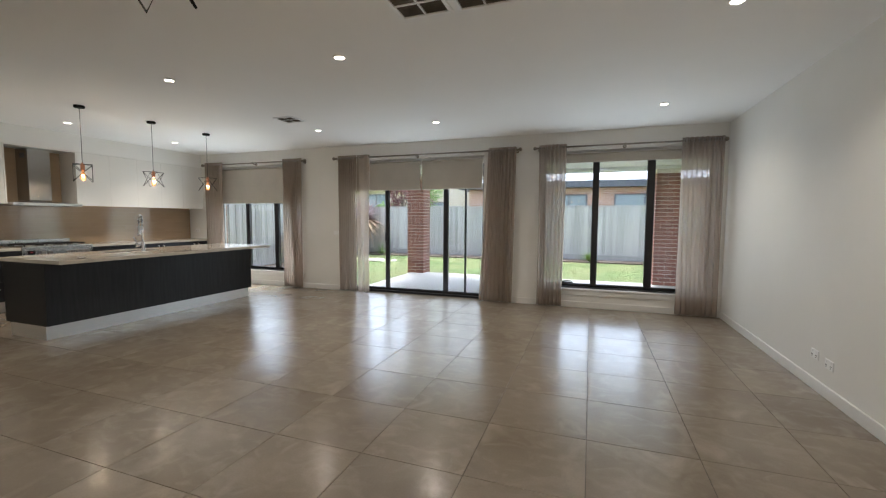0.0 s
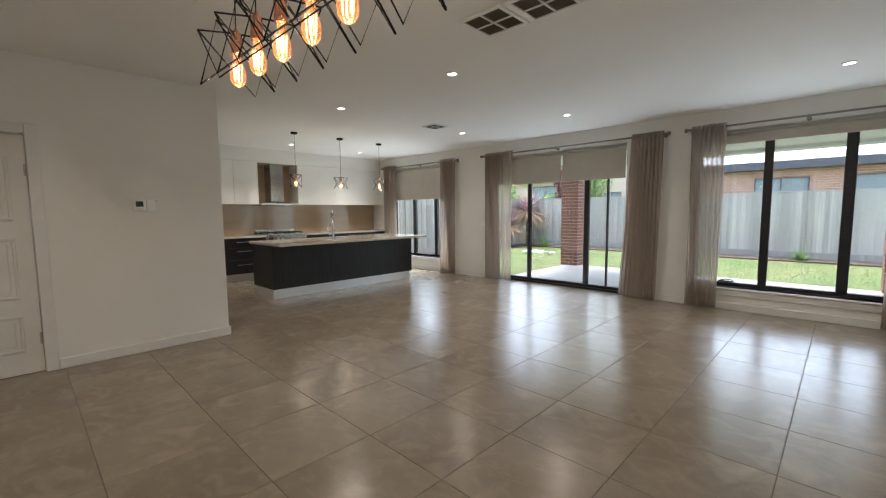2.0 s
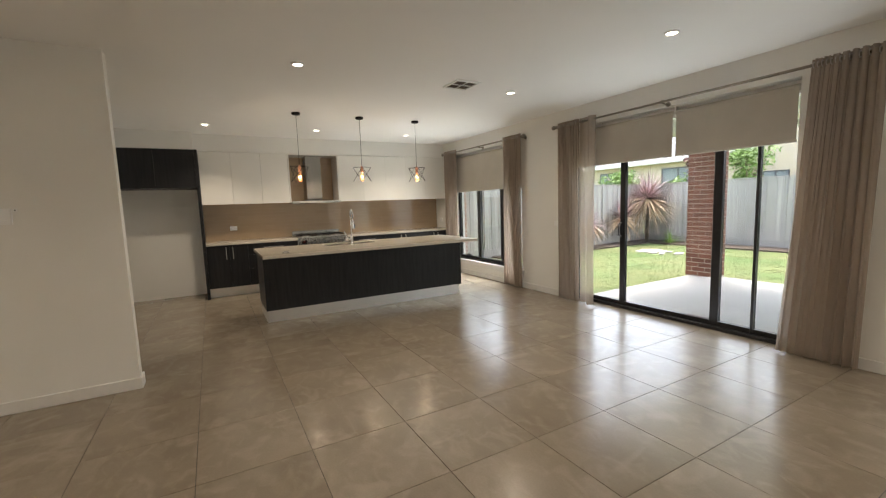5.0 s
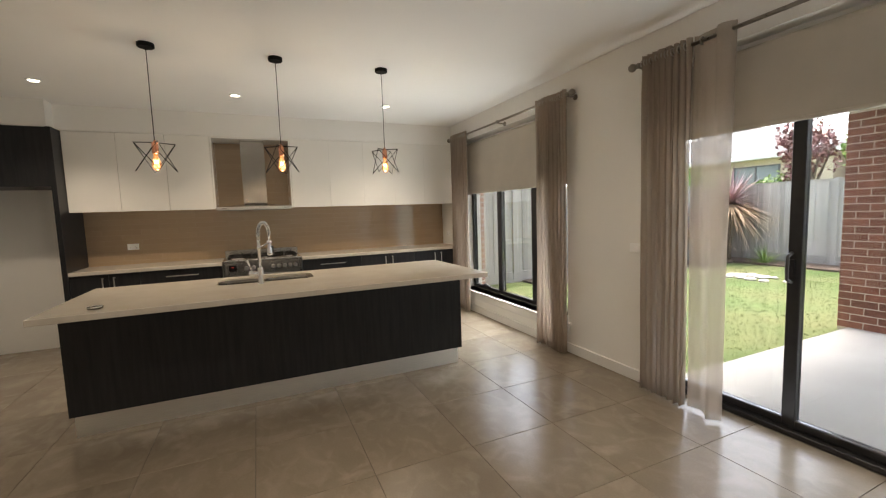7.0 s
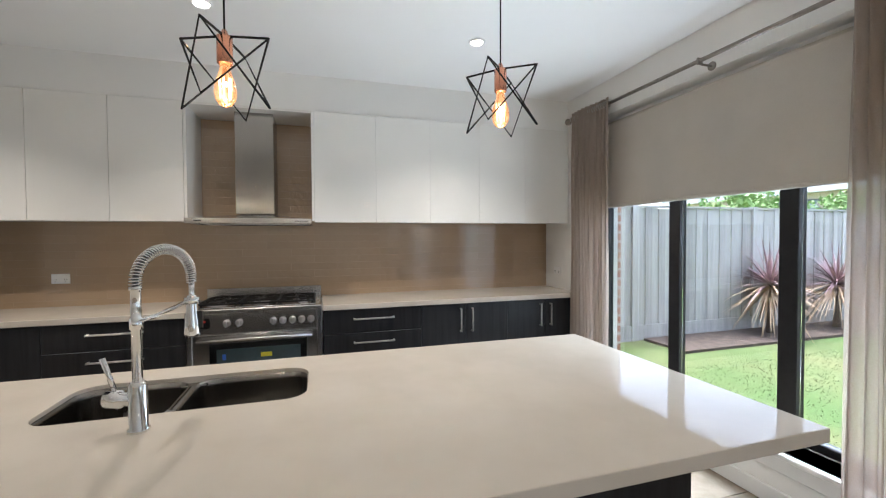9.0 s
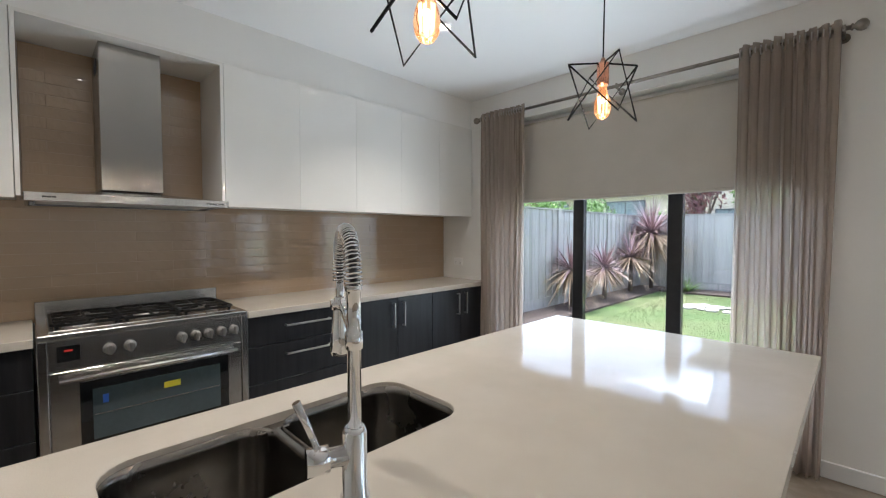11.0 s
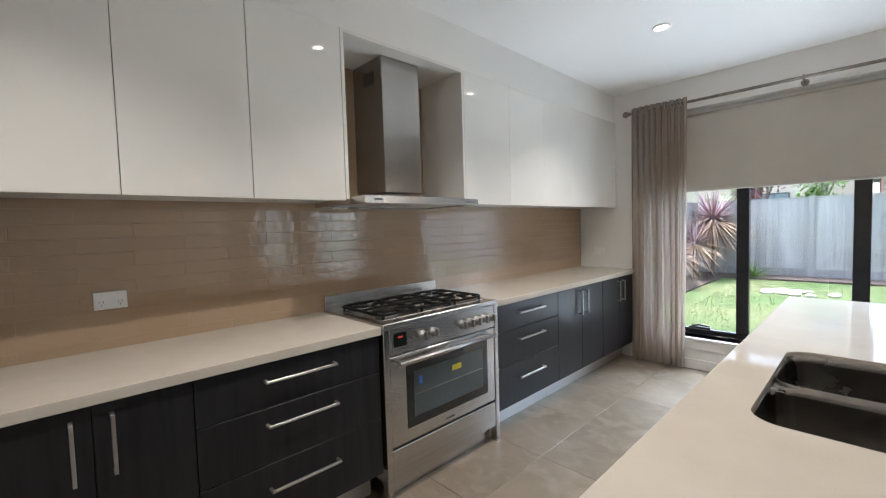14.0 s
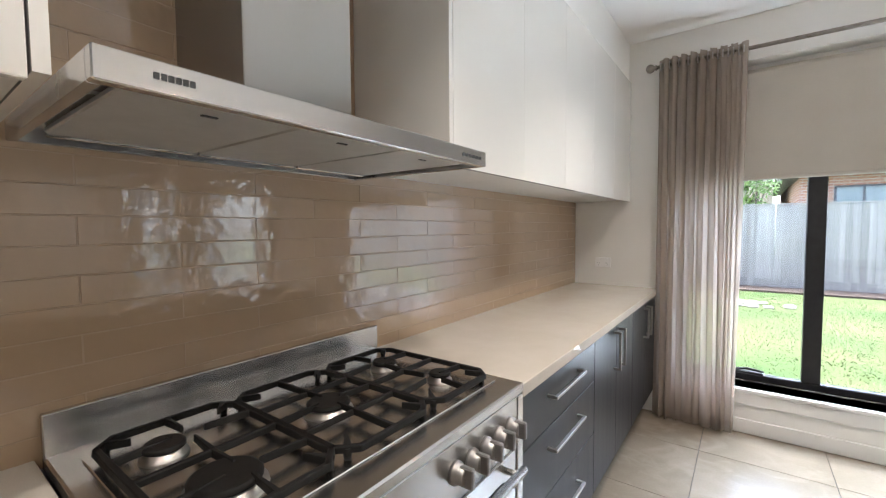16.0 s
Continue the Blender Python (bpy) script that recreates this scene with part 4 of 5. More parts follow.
top = solid("island_benchtop", bm, STONE, "cream engineered stone island benchtop with sink cut-out", "benchtop")
bv = top.modifiers.new("edge", "BEVEL")
bv.width, bv.segments, bv.limit_method, bv.angle_limit = 0.003, 2, "ANGLE", radians(60)

sk = thing("sink", ((SX0 + SX1) / 2, (SY0 + SY1) / 2, 0.66), "stainless steel double bowl undermount sink", "sink")
MID = 4.515
for y0, y1 in ((SY0 + 0.002, MID - 0.012), (MID + 0.012, SY1 - 0.002)):
    bm = bmesh.new()
    prev = None
    for inset, z, r in ((0.0, 0.886, 0.07), (0.001, 0.86, 0.07), (0.004, 0.78, 0.07), (0.008, 0.70, 0.07), (0.02, 0.672, 0.06), (0.05, 0.664, 0.05), (0.13, 0.661, 0.02)):
        cur = [bm.verts.new((x, y, z)) for x, y in rounded(SX0 + 0.002 + inset, SX1 - 0.002 - inset, y0 + inset, y1 - inset, r)]
        if prev:
            for k in range(len(cur)):
                bm.faces.new((prev[k], prev[(k + 1) % len(cur)], cur[(k + 1) % len(cur)], cur[k])).smooth = True
        prev = cur
    bm.faces.new(prev)
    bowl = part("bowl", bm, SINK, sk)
    so = bowl.modifiers.new("thickness", "SOLIDIFY")
    so.thickness, so.offset = 0.0015, 1
    part("drain", lathe(bmesh.new(), ((SX0 + SX1) / 2, (y0 + y1) / 2, 0.6615), [(0.045, 0), (0.045, 0.003), (0.03, 0.004), (0.012, 0.006)], 20), CHROME, bowl)
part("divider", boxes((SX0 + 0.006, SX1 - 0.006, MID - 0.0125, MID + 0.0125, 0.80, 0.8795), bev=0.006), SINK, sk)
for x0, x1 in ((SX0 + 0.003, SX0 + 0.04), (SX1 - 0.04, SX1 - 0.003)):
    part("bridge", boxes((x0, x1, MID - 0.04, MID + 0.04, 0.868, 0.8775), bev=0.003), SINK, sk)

# loose sink ring left on the island
bm = lathe(bmesh.new(), (-4.60, 3.53, 0.901), [(0.030, 0.0), (0.040, 0.004), (0.041, 0.010), (0.036, 0.012), (0.030, 0.010), (0.027, 0.004)], 28)
sr = thing("sink_strainer", (-4.60, 3.53, 0.90), "small dark steel sink strainer lying on the island", "strainer")
part("cup", bm, SINK, sr)
part("rim", tube(bmesh.new(), [(-4.60 + 0.039 * math.cos(a), 3.53 + 0.039 * math.sin(a), 0.914) for a in np.linspace(0, 2 * math.pi, 25)[:-1]], 0.0035, 8, True), CHROME, sr, "bright metal rim")

# spring mixer tap
TX, TY = -5.0, 4.487
tp = thing("mixer_tap", (TX, TY, 0.90), "chrome spring neck pull-down mixer tap", "tap")
part("base", lathe(bmesh.new(), (TX, TY, 0.90), [(0.027, 0), (0.027, 0.008), (0.0225, 0.012), (0.022, 0.125), (0.017, 0.135)], 24), CHROME, tp)
part("riser", lathe(bmesh.new(), (TX, TY, 1.035), [(0.0125, 0), (0.0125, 0.140), (0.016, 0.142), (0.016, 0.172), (0.0125, 0.174), (0.0125, 0.245), (0.015, 0.247), (0.015, 0.256), (0.010, 0.258)], 20), CHROME, tp)
DIR = Vector((-0.20, 0.09, 0)).normalized()
reach, ztop = 0.205, 1.300
neck = [Vector((TX, TY, 1.288)), Vector((TX, TY, ztop - 0.004))]
for a in np.linspace(0, math.pi, 17):
    neck.append(Vector((TX, TY, ztop)) + DIR * (reach / 2 * (1 - math.cos(a))) + Vector((0, 0, 0.090 * math.sin(a))))
neck.append(neck[-1] - Vector((0, 0, 0.02)))
part("hose", tube(bmesh.new(), neck, 0.0075, 10), DARKPLASTIC, tp, "dark flexible hose")
coil, lengths = [], [0.0]
for a, b in zip(neck, neck[1:]):
    lengths.append(lengths[-1] + (b - a).length)
turns, total = 44, lengths[-1]
side = Vector((-DIR.y, DIR.x, 0))
for k in range(turns * 9 + 1):
    s = total * k / (turns * 9)
    i = max(j for j in range(len(neck) - 1) if lengths[j] <= s + 1e-9)
    f = (s - lengths[i]) / (lengths[i + 1] - lengths[i])
    axis = (neck[i + 1] - neck[i]).normalized()
    a = 2 * math.pi * k / 9
    coil.append(neck[i].lerp(neck[i + 1], f) + side * (0.0146 * math.cos(a)) + axis.cross(side) * (0.0146 * math.sin(a)))
part("spring", tube(bmesh.new(), coil, 0.0021, 5), CHROME, tp)
end = neck[-1]
hp = end - Vector((0, 0, 0.07))
part("hose_end", tube(bmesh.new(), [end + Vector((0, 0, 0.004)), hp], 0.0085, 12), CHROME, tp)
part("spray_head", lathe(bmesh.new(), (hp.x, hp.y, hp.z - 0.10), [(0.021, 0), (0.0235, 0.010), (0.021, 0.05), (0.0165, 0.085), (0.016, 0.10), (0.013, 0.13)], 20), CHROME, tp)
part("trigger", boxes((hp.x - 0.006, hp.x + 0.006, hp.y + 0.016, hp.y + 0.03, hp.z - 0.075, hp.z - 0.02)), DARKPLASTIC, tp)
bm = tube(bmesh.new(), [(TX, TY, 1.196), (TX + DIR.x * 0.06, TY + DIR.y * 0.06, 1.200), tuple(Vector((hp.x, hp.y, 1.224)) - DIR * 0.02)], 0.006, 8)
lathe(bm, (hp.x, hp.y, 1.214), [(0.022, 0), (0.022, 0.02)], 18)
part("holder_arm", bm, CHROME, tp)
lv = Vector((-0.35, -0.94, 0)).normalized()
p0 = Vector((TX, TY, 0.985))
bm = tube(bmesh.new(), [p0, p0 + lv * 0.045, p0 + lv * 0.047, p0 + lv * 0.085], 0.02, 18, radii=[0.018, 0.018, 0.024, 0.024])
part("valve", bm, CHROME, tp)
part("lever", tube(bmesh.new(), [p0 + lv * 0.065 + Vector((0, 0, 0.02)), p0 + lv * 0.10 + Vector((0, 0, 0.11))], 0.006, 10, radii=[0.006, 0.0075]), CHROME, tp)


# ---- lights ----
bulb_data = bpy.data.lights.new("bulb_glow", "POINT")
bulb_data.energy, bulb_data.color, bulb_data.shadow_soft_size = BULB_WATT, (1.0, 0.80, 0.56), 0.004


def wire_lamp(parent, x, y, zc, turn, half_long=0.112, half_short=0.068):
    """Copper lamp holder, filament bulb and a black wire cage crossed on its four sides; zc is the bulb's middle."""
    zt, zb = zc + 0.135, zc - 0.065
    rot = Matrix.Rotation(radians(turn), 3, "Z")
    def corner(sx, sy, z):
        return Vector((x, y, z)) + rot @ Vector((sx * half_long, sy * half_short, 0))
    c = [(1, 1), (-1, 1), (-1, -1), (1, -1)]
    for first in (0, 1):
        loop = [corner(*c[k], zt if (k + first) % 2 else zb) for k in range(4)]
        part("cage_wire", tube(bmesh.new(), loop, 0.0036, 6, True), WIRE, parent, "black wire star cage")
    for k in range(4):
        part("cage_arm", tube(bmesh.new(), [corner(*c[k], zt), (x, y, zc + 0.142)], 0.0036, 6), WIRE, parent)
    part("lamp_holder", lathe(bmesh.new(), (x, y, zc + 0.062), [(0.020, 0), (0.0215, 0.004), (0.0215, 0.078), (0.012, 0.082), (0.006, 0.098)], 18), COPPER, parent, "polished copper lamp holder")
    bulb = part("bulb", lathe(bmesh.new(), (x, y, zc - 0.062), [(0.004, 0), (0.017, 0.006), (0.027, 0.022), (0.0305, 0.042), (0.028, 0.065), (0.020, 0.090), (0.0145, 0.108), (0.0135, 0.124)], 20), BULB, parent, "glowing amber filament bulb")
    bulb.visible_shadow = False
    bm = bmesh.new()
    for k in range(7):
        a = 2 * math.pi * k / 7
        c, s = math.cos(a), math.sin(a)
        tube(bm, [(x + 0.010 * c, y + 0.010 * s, zc - 0.036), (x + 0.011 * c, y + 0.011 * s, zc + 0.020)], 0.0013, 5)
    part("filament", bm, FILAMENT, bulb)
    lamp = new("glow", bulb_data)
    lamp.parent = parent
    lamp.location = Vector((x, y, zc)) - ORIGIN[parent]


for x, y, turn in ((-5.048, 3.846, 62), (-5.043, 4.707, 29), (-5.035, 5.575, 2)):
    pl = thing("pendant_lamp", (x, y, TOP), "copper and black wire star pendant with glowing bulb", "pendant lamp", "pendants over the island")
    part("canopy", lathe(bmesh.new(), (x, y, TOP - 0.028), [(0.05, 0), (0.054, 0.004), (0.054, 0.028)], 24), WIRE, pl)
    part("cord", tube(bmesh.new(), [(x, y, TOP - 0.028), (x + 0.003, y, 2.35), (x, y, 1.863 + 0.155)], 0.0028, 6), WIRE, pl)
    wire_lamp(pl, x, y, 1.863, turn, 0.09, 0.09)

ch = thing("dining_chandelier", (0.32, 1.195, TOP), "row of six copper and black wire star lamps", "chandelier")
part("ceiling_bar", boxes((-0.24, 0.88, 1.165, 1.225, TOP - 0.03, TOP), bev=0.004), WIRE, ch)
for k in range(6):
    x = -0.17 + 0.195 * k
    part("cord", tube(bmesh.new(), [(x, 1.195, TOP - 0.03), (x + 0.004, 1.197, 2.4), (x, 1.195, 1.930 + 0.155)], 0.0028, 6), WIRE, ch)
    wire_lamp(ch, x, 1.195, 1.930, 100)

# the last three are unseen extras, added to brighten the partition wall
DL = [(-1.22, 3.58), (-3.115, 3.53), (-3.16, 5.92), (-1.27, 5.985), (1.54, 5.97), (1.586, 3.606), (-6.25, 2.79), (-6.25, 4.37), (-6.25, 5.97), (-1.95, -0.05), (-0.30, -1.20), (1.58, -1.20)]
spot_data = bpy.data.lights.new("downlight_beam", "SPOT")
spot_data.energy, spot_data.color, spot_data.spot_size, spot_data.spot_blend, spot_data.shadow_soft_size = SPOT, (1.0, 0.85, 0.68), radians(140), 0.9, 0.035
aisle_data = spot_data.copy()
aisle_data.energy, aisle_data.spot_size, aisle_data.spot_blend = 6.7, radians(116), 0.8
for x, y in DL:
    d = thing("downlight", (x, y, TOP), "small round white recessed ceiling downlight, lit", "downlight", "ceiling downlights")
    bm = bmesh.new()
    tube(bm, [(x + 0.048 * math.cos(a), y + 0.048 * math.sin(a), TOP - 0.003) for a in np.linspace(0, 2 * math.pi, 25)[:-1]], 0.010, 6, True)
    part("trim_ring", bm, PLASTIC, d)
    part("diffuser", lathe(bmesh.new(), (x, y, TOP - 0.006), [(0.037, 0), (0.037, 0.005)], 24), DOWN, d)
    lamp = new("beam", aisle_data if x < -5 else spot_data)
    lamp.parent = d
    lamp.location = (0, 0, -0.02)


def vent(x, y, size, louvres):
    v = thing("ceiling_vent", (x, y, TOP), "square white ceiling air vent with dark louvres", "vent", "ceiling vents")
    h, w = size / 2, 0.028
    part("backing", boxes((x - h + 0.01, x + h - 0.01, y - h + 0.01, y + h - 0.01, TOP - 0.003, TOP - 0.001)), VENTBACK, v)
    part("frame", boxes((x - h, x + h, y - h, y - h + w, TOP - 0.014, TOP), (x - h, x + h, y + h - w, y + h, TOP - 0.014, TOP),
                        (x - h, x - h + w, y - h + w, y + h - w, TOP - 0.014, TOP), (x + h - w, x + h, y - h + w, y + h - w, TOP - 0.014, TOP), bev=0.003), PLASTIC, v)
    part("cross_bar", boxes((x - 0.006, x + 0.006, y - h + w, y + h - w, TOP - 0.013, TOP - 0.003), (x - h + w, x - 0.006, y - 0.006, y + 0.006, TOP - 0.013, TOP - 0.003), (x + 0.006, x + h - w, y - 0.006, y + 0.006, TOP - 0.013, TOP - 0.003)), PLASTIC, v)
    for k in range(louvres):
        yy = y - h + w + (2 * h - 2 * w) * (k + 0.5) / louvres
        bm = boxes((x - h + w, x + h - w, yy - 0.009, yy + 0.009, TOP - 0.0085, TOP - 0.007))
        bmesh.ops.rotate(bm, cent=(x, yy, TOP - 0.008), matrix=Matrix.Rotation(radians(24), 3, "X"), verts=bm.verts[:])
        part("slat", bm, VENTBACK, v)


vent(-0.265, 2.985, 0.36, 12)
vent(0.130, 2.995, 0.36, 12)
vent(-3.10, 5.21, 0.30, 10)


# ---- small fittings on the walls ----
def plate(name, cat, label, centre, normal, wide, high, extras, deep=0.009):
    """A wall plate; extras are (offset along, offset up, width, height, material, part name)."""
    c = Vector(centre)
    t = thing(name, centre, label, cat)
    def block(a0, a1, z0, z1, d0, d1):
        if normal == "x":
            return boxes((c.x + d0, c.x + d1, c.y + a0, c.y + a1, c.z + z0, c.z + z1), bev=0.0015)
        if normal == "-x":
            return boxes((c.x - d1, c.x - d0, c.y + a0, c.y + a1, c.z + z0, c.z + z1), bev=0.0015)
        return boxes((c.x + a0, c.x + a1, c.y - d1, c.y - d0, c.z + z0, c.z + z1), bev=0.0015)
    part("plate", block(-wide / 2, wide / 2, -high / 2, high / 2, 0, deep), PLASTIC, t)
    for a, z, w, h, m, n in extras:
        part(n, block(a - w / 2, a + w / 2, z - h / 2, z + h / 2, deep - 0.0005, deep + 0.0035), m, t)
    return t


def sockets():
    e = []
    for s in (-1, 1):
        e += [(s * 0.032, 0.022, 0.012, 0.016, PLASTIC, "switch"), (s * 0.032 - 0.007, -0.006, 0.002, 0.009, DARKPLASTIC, "socket_slot"),
              (s * 0.032 + 0.007, -0.006, 0.002, 0.009, DARKPLASTIC, "socket_slot"), (s * 0.032, -0.02, 0.002, 0.009, DARKPLASTIC, "socket_slot")]
    return e


plate("power_point", "power point", "white double power point on the brown tiles", (WEST + 0.013, 3.095, 1.128), "x", 0.115, 0.075, sockets())
plate("power_point", "power point", "white double power point low on the wall", (EAST, 4.66, 0.285), "-x", 0.115, 0.075, sockets())
plate("power_point", "power point", "white wall plate with aerial sockets", (EAST, 4.44, 0.265), "-x", 0.115, 0.075, sockets())
plate("power_point", "power point", "white double power point beside the benchtop", (-7.30, NORTH, 1.09), "-y", 0.115, 0.075, sockets())
plate("light_switch", "switch", "white double light switch beside the curtain", (-3.755, NORTH, 1.095), "-y", 0.115, 0.075, [(-0.02, 0, 0.012, 0.018, PLASTIC, "switch"), (0.02, 0, 0.012, 0.018, PLASTIC, "switch")])
plate("thermostat", "thermostat", "white wall thermostat with dark screen", (PART_X, 1.383, 1.458), "x", 0.105, 0.105, [(0.0, 0.010, 0.06, 0.052, SCREEN, "screen"), (0.0, -0.038, 0.06, 0.006, CARCASS, "button_row")], 0.028)
plate("control_plate", "switch", "plain white control plate beside the thermostat", (PART_X, 1.475, 1.455), "x", 0.07, 0.115, [(0, -0.03, 0.04, 0.008, PLASTIC, "button")], 0.026)
plate("wall_sensor", "sensor", "tiny white wall sensor beside the thermostat", (PART_X, 1.53, 1.50), "x", 0.024, 0.024, [(0, 0, 0.008, 0.008, DARKPLASTIC, "eye")])

# ---- outside ----
LAWN_Z = -0.13
ground = solid("ground", boxes((-400, 400, OUT, 800, -1.0, LAWN_Z), (-400, 400, -400, SOUTH - 0.3, -1.0, LAWN_Z), (-400, WEST - 0.3, SOUTH - 0.3, OUT, -1.0, LAWN_Z), (EAST + 0.3, 400, SOUTH - 0.3, OUT, -1.0, LAWN_Z)), LAWN, "green lawn with pale dry patches", "lawn", kind="structure")
bm = bmesh.new()
box(bm, -3.80, 6.2, OUT, 11.0, -0.3, -0.09, bev=0.01)
solid("patio", bm, PATIO, "pale grey concrete patio slab", "patio", kind="structure")
solid("patio_roof", boxes((-4.1, 6.2, OUT, 11.30, 2.56, 2.70), (-4.1, 6.2, 10.82, 11.22, 2.49, 2.56)), TRIM, "white soffit and beam of patio roof", "roof", kind="structure")
solid("roof", boxes((WEST - 0.8, EAST + 0.8, SOUTH - 0.8, OUT + 0.5, 2.92, 3.1)), ROOF_DARK, "dark tiled house roof", "roof", kind="structure")
solid("wall_brick_return", boxes((-8.3, -6.90, OUT + 0.002, 7.66, -0.3, 2.9)), FARBRICK, "red brick return of the house wall", "wall", kind="structure")
lat = solid("garden_bed", boxes((-8.7, 9.0, 15.6, 16.45, -0.3, -0.09), (-8.7, -7.95, 9.6, 15.6, -0.3, -0.092)), MULCH, "dark bark mulch garden bed along the fence", "garden bed", kind="structure")


# grass blades over the nearer lawn
def grass():
    rs = np.random.RandomState(5)
    n = 60000
    x, y = rs.uniform(-7.5, 4.5, n), 7.9 + 7.65 * rs.rand(n)
    keep = (x < -3.84) | (y > 11.04)
    x, y = x[keep], y[keep]
    n = len(x)
    a, h, w = rs.uniform(0, 6.283, n), rs.uniform(0.008, 0.022, n), rs.uniform(0.004, 0.008, n)
    lx, ly = rs.normal(0, 0.018, n), rs.normal(0, 0.018, n)
    v = np.empty((n, 3, 3))
    v[:, 0] = np.stack([x - w * np.cos(a), y - w * np.sin(a), np.full(n, LAWN_Z - 0.004)], 1)
    v[:, 1] = np.stack([x + w * np.cos(a), y + w * np.sin(a), np.full(n, LAWN_Z - 0.004)], 1)
    v[:, 2] = np.stack([x + lx, y + ly, LAWN_Z + h], 1)
    me = bpy.data.meshes.new("grass")
    me.from_pydata(v.reshape(-1, 3).tolist(), [], np.arange(3 * n).reshape(-1, 3).tolist())
    me.materials.append(BLADE)
    tagged(new("grass", me), "short green lawn grass", "grass", kind="stuff")


grass()

# brick pillars of the patio roof
brick_me = mesh_of("brick", box(bmesh.new(), -0.115, 0.115, -0.055, 0.055, -0.0375, 0.0375, bev=0.003), BRICK)


def brick_pillar(x, y, side, height, label):
    """Four bricks to a course round a mortar core, turned on every second course."""
    p = thing("brick_pillar", (x, y, -0.1), label, "pillar", "patio pillars")
    h = side / 2
    part("core", boxes((x - h + 0.004, x + h - 0.004, y - h + 0.004, y + h - 0.004, -0.3, height)), MORTAR, p)
    places = []
    q = h - 0.055
    for c in range(int((height + 0.03) / 0.086)):
        z = 0.045 + 0.086 * c
        spin = 90 if c % 2 else 0
        turned = Matrix.Rotation(radians(spin), 4, "Z")
        for s in (-1, 1):
            places += [turned @ pose(-0.12, s * q, z), turned @ pose(0.12, s * q, z), turned @ pose(s * q, 0, z, 0, 0, 90)]
    pieces("brick", brick_me, p, places)


brick_pillar(-3.665, 11.02, 0.47, 2.49, "red brick pillar on the corner of patio")
brick_pillar(2.36, 11.02, 0.47, 2.49, "red brick pillar at the far patio end")
solid("low_brick_wall", boxes((2.60, 3.9, 10.92, 11.12, -0.3, 1.03)), FARBRICK, "low red brick wall beside a pillar", "wall", kind="structure")


# paling fences
def fence(name, a, b, label):
    a, b = Vector(a), Vector(b)
    along = (b - a).normalized()
    turn = math.degrees(math.atan2(along.y, along.x))
    f = thing(name, a, label, "fence", "boundary fences")
    f.rotation_euler = (0, 0, radians(turn))
    ORIGIN[f] = Vector((0, 0, 0))
    length = (b - a).length
    rnd = random.Random(len(name) + int(length))
    for z in (0.35, 0.95, 1.55):
        part("rail", boxes((0, length, 0.012, 0.055, z, z + 0.075)), FENCE, f)
    part("plinth", boxes((0, length, -0.03, -0.012, -0.15, 0.10)), FENCE, f)
    part("capping", boxes((0, length, -0.03, 0.04, 1.855, 1.885)), FENCE, f)
    for k in range(int(length / 2.4) + 1):
        part("post", boxes((2.4 * k, 2.4 * k + 0.1, -0.04, 0.05, -0.15, 1.90)), FENCE, f)
    me = mesh_of("paling", box(bmesh.new(), -0.062, 0.062, -0.008, 0.008, 0.0, 1.76, bev=0.002), FENCE)
    pieces("paling", me, f, [pose(0.06 + 0.121 * k, -0.004 + 0.011 * (k % 2) + rnd.uniform(-0.003, 0.003), 0.09 + rnd.uniform(-0.01, 0.008), 0, rnd.uniform(-0.3, 0.3), 0) for k in range(int(length / 0.121))])


fence("paling_fence", (-8.75, 16.5, 0), (9.0, 16.5, 0), "weathered grey timber paling fence behind the lawn")
fence("paling_fence", (-8.75, 7.0, 0), (-8.75, 16.45, 0), "weathered grey timber paling fence along the side")


# plants
def spiky(name, x, y, trunk, radius, count, seed, material, label, droop=0.6, width=0.03, low=-0.5):
    rnd = random.Random(seed)
    p = thing(name, (x, y, LAWN_Z + 0.02), label, "plant", "garden plants")
    base = Vector((x, y, LAWN_Z + 0.02 + trunk))
    if trunk > 0.05:
        part("trunk", tube(bmesh.new(), [(x, y, LAWN_Z - 0.05), (x + 0.02, y, LAWN_Z + trunk * 0.6), tuple(base + Vector((0, 0, 0.06)))], 0.05, 8, radii=[0.06, 0.05, 0.045]), BARK, p)
    bm, dry = bmesh.new(), bmesh.new()
    for k in range(count):
        az, el = rnd.uniform(0, 6.283), math.asin(rnd.uniform(math.sin(low), 0.99))
        d = Vector((math.cos(az) * math.cos(el), math.sin(az) * math.cos(el), math.sin(el)))
        side = d.cross(Vector((0, 0, 1))).normalized()
        length = radius * rnd.uniform(0.75, 1.1)
        w = width * rnd.uniform(0.7, 1.1)
        rows = []
        into = dry if material is LEAF_PURPLE and el < rnd.uniform(-0.1, 0.35) else bm
        for i in range(5):
            f = i / 4
            c = base + d * (length * f) + Vector((0, 0, -droop * length * f * f * math.cos(el) * 0.5))
            ww = w * (0.5 + 1.6 * f * (1 - f)) * (1.02 - f)
            rows.append((into.verts.new(c - side * ww), into.verts.new(c + Vector((0, 0, -ww * 0.3))), into.verts.new(c + side * ww)))
        for a, b in zip(rows, rows[1:]):
            into.faces.new((a[0], a[1], b[1], b[0]))
            into.faces.new((a[1], a[2], b[2], b[1]))
    part("leaves", bm, material, p)
    if dry.verts:
        part("dry_leaves", dry, LEAF_DRY, p, "tan drooping dry leaves")
    else:
        dry.free()


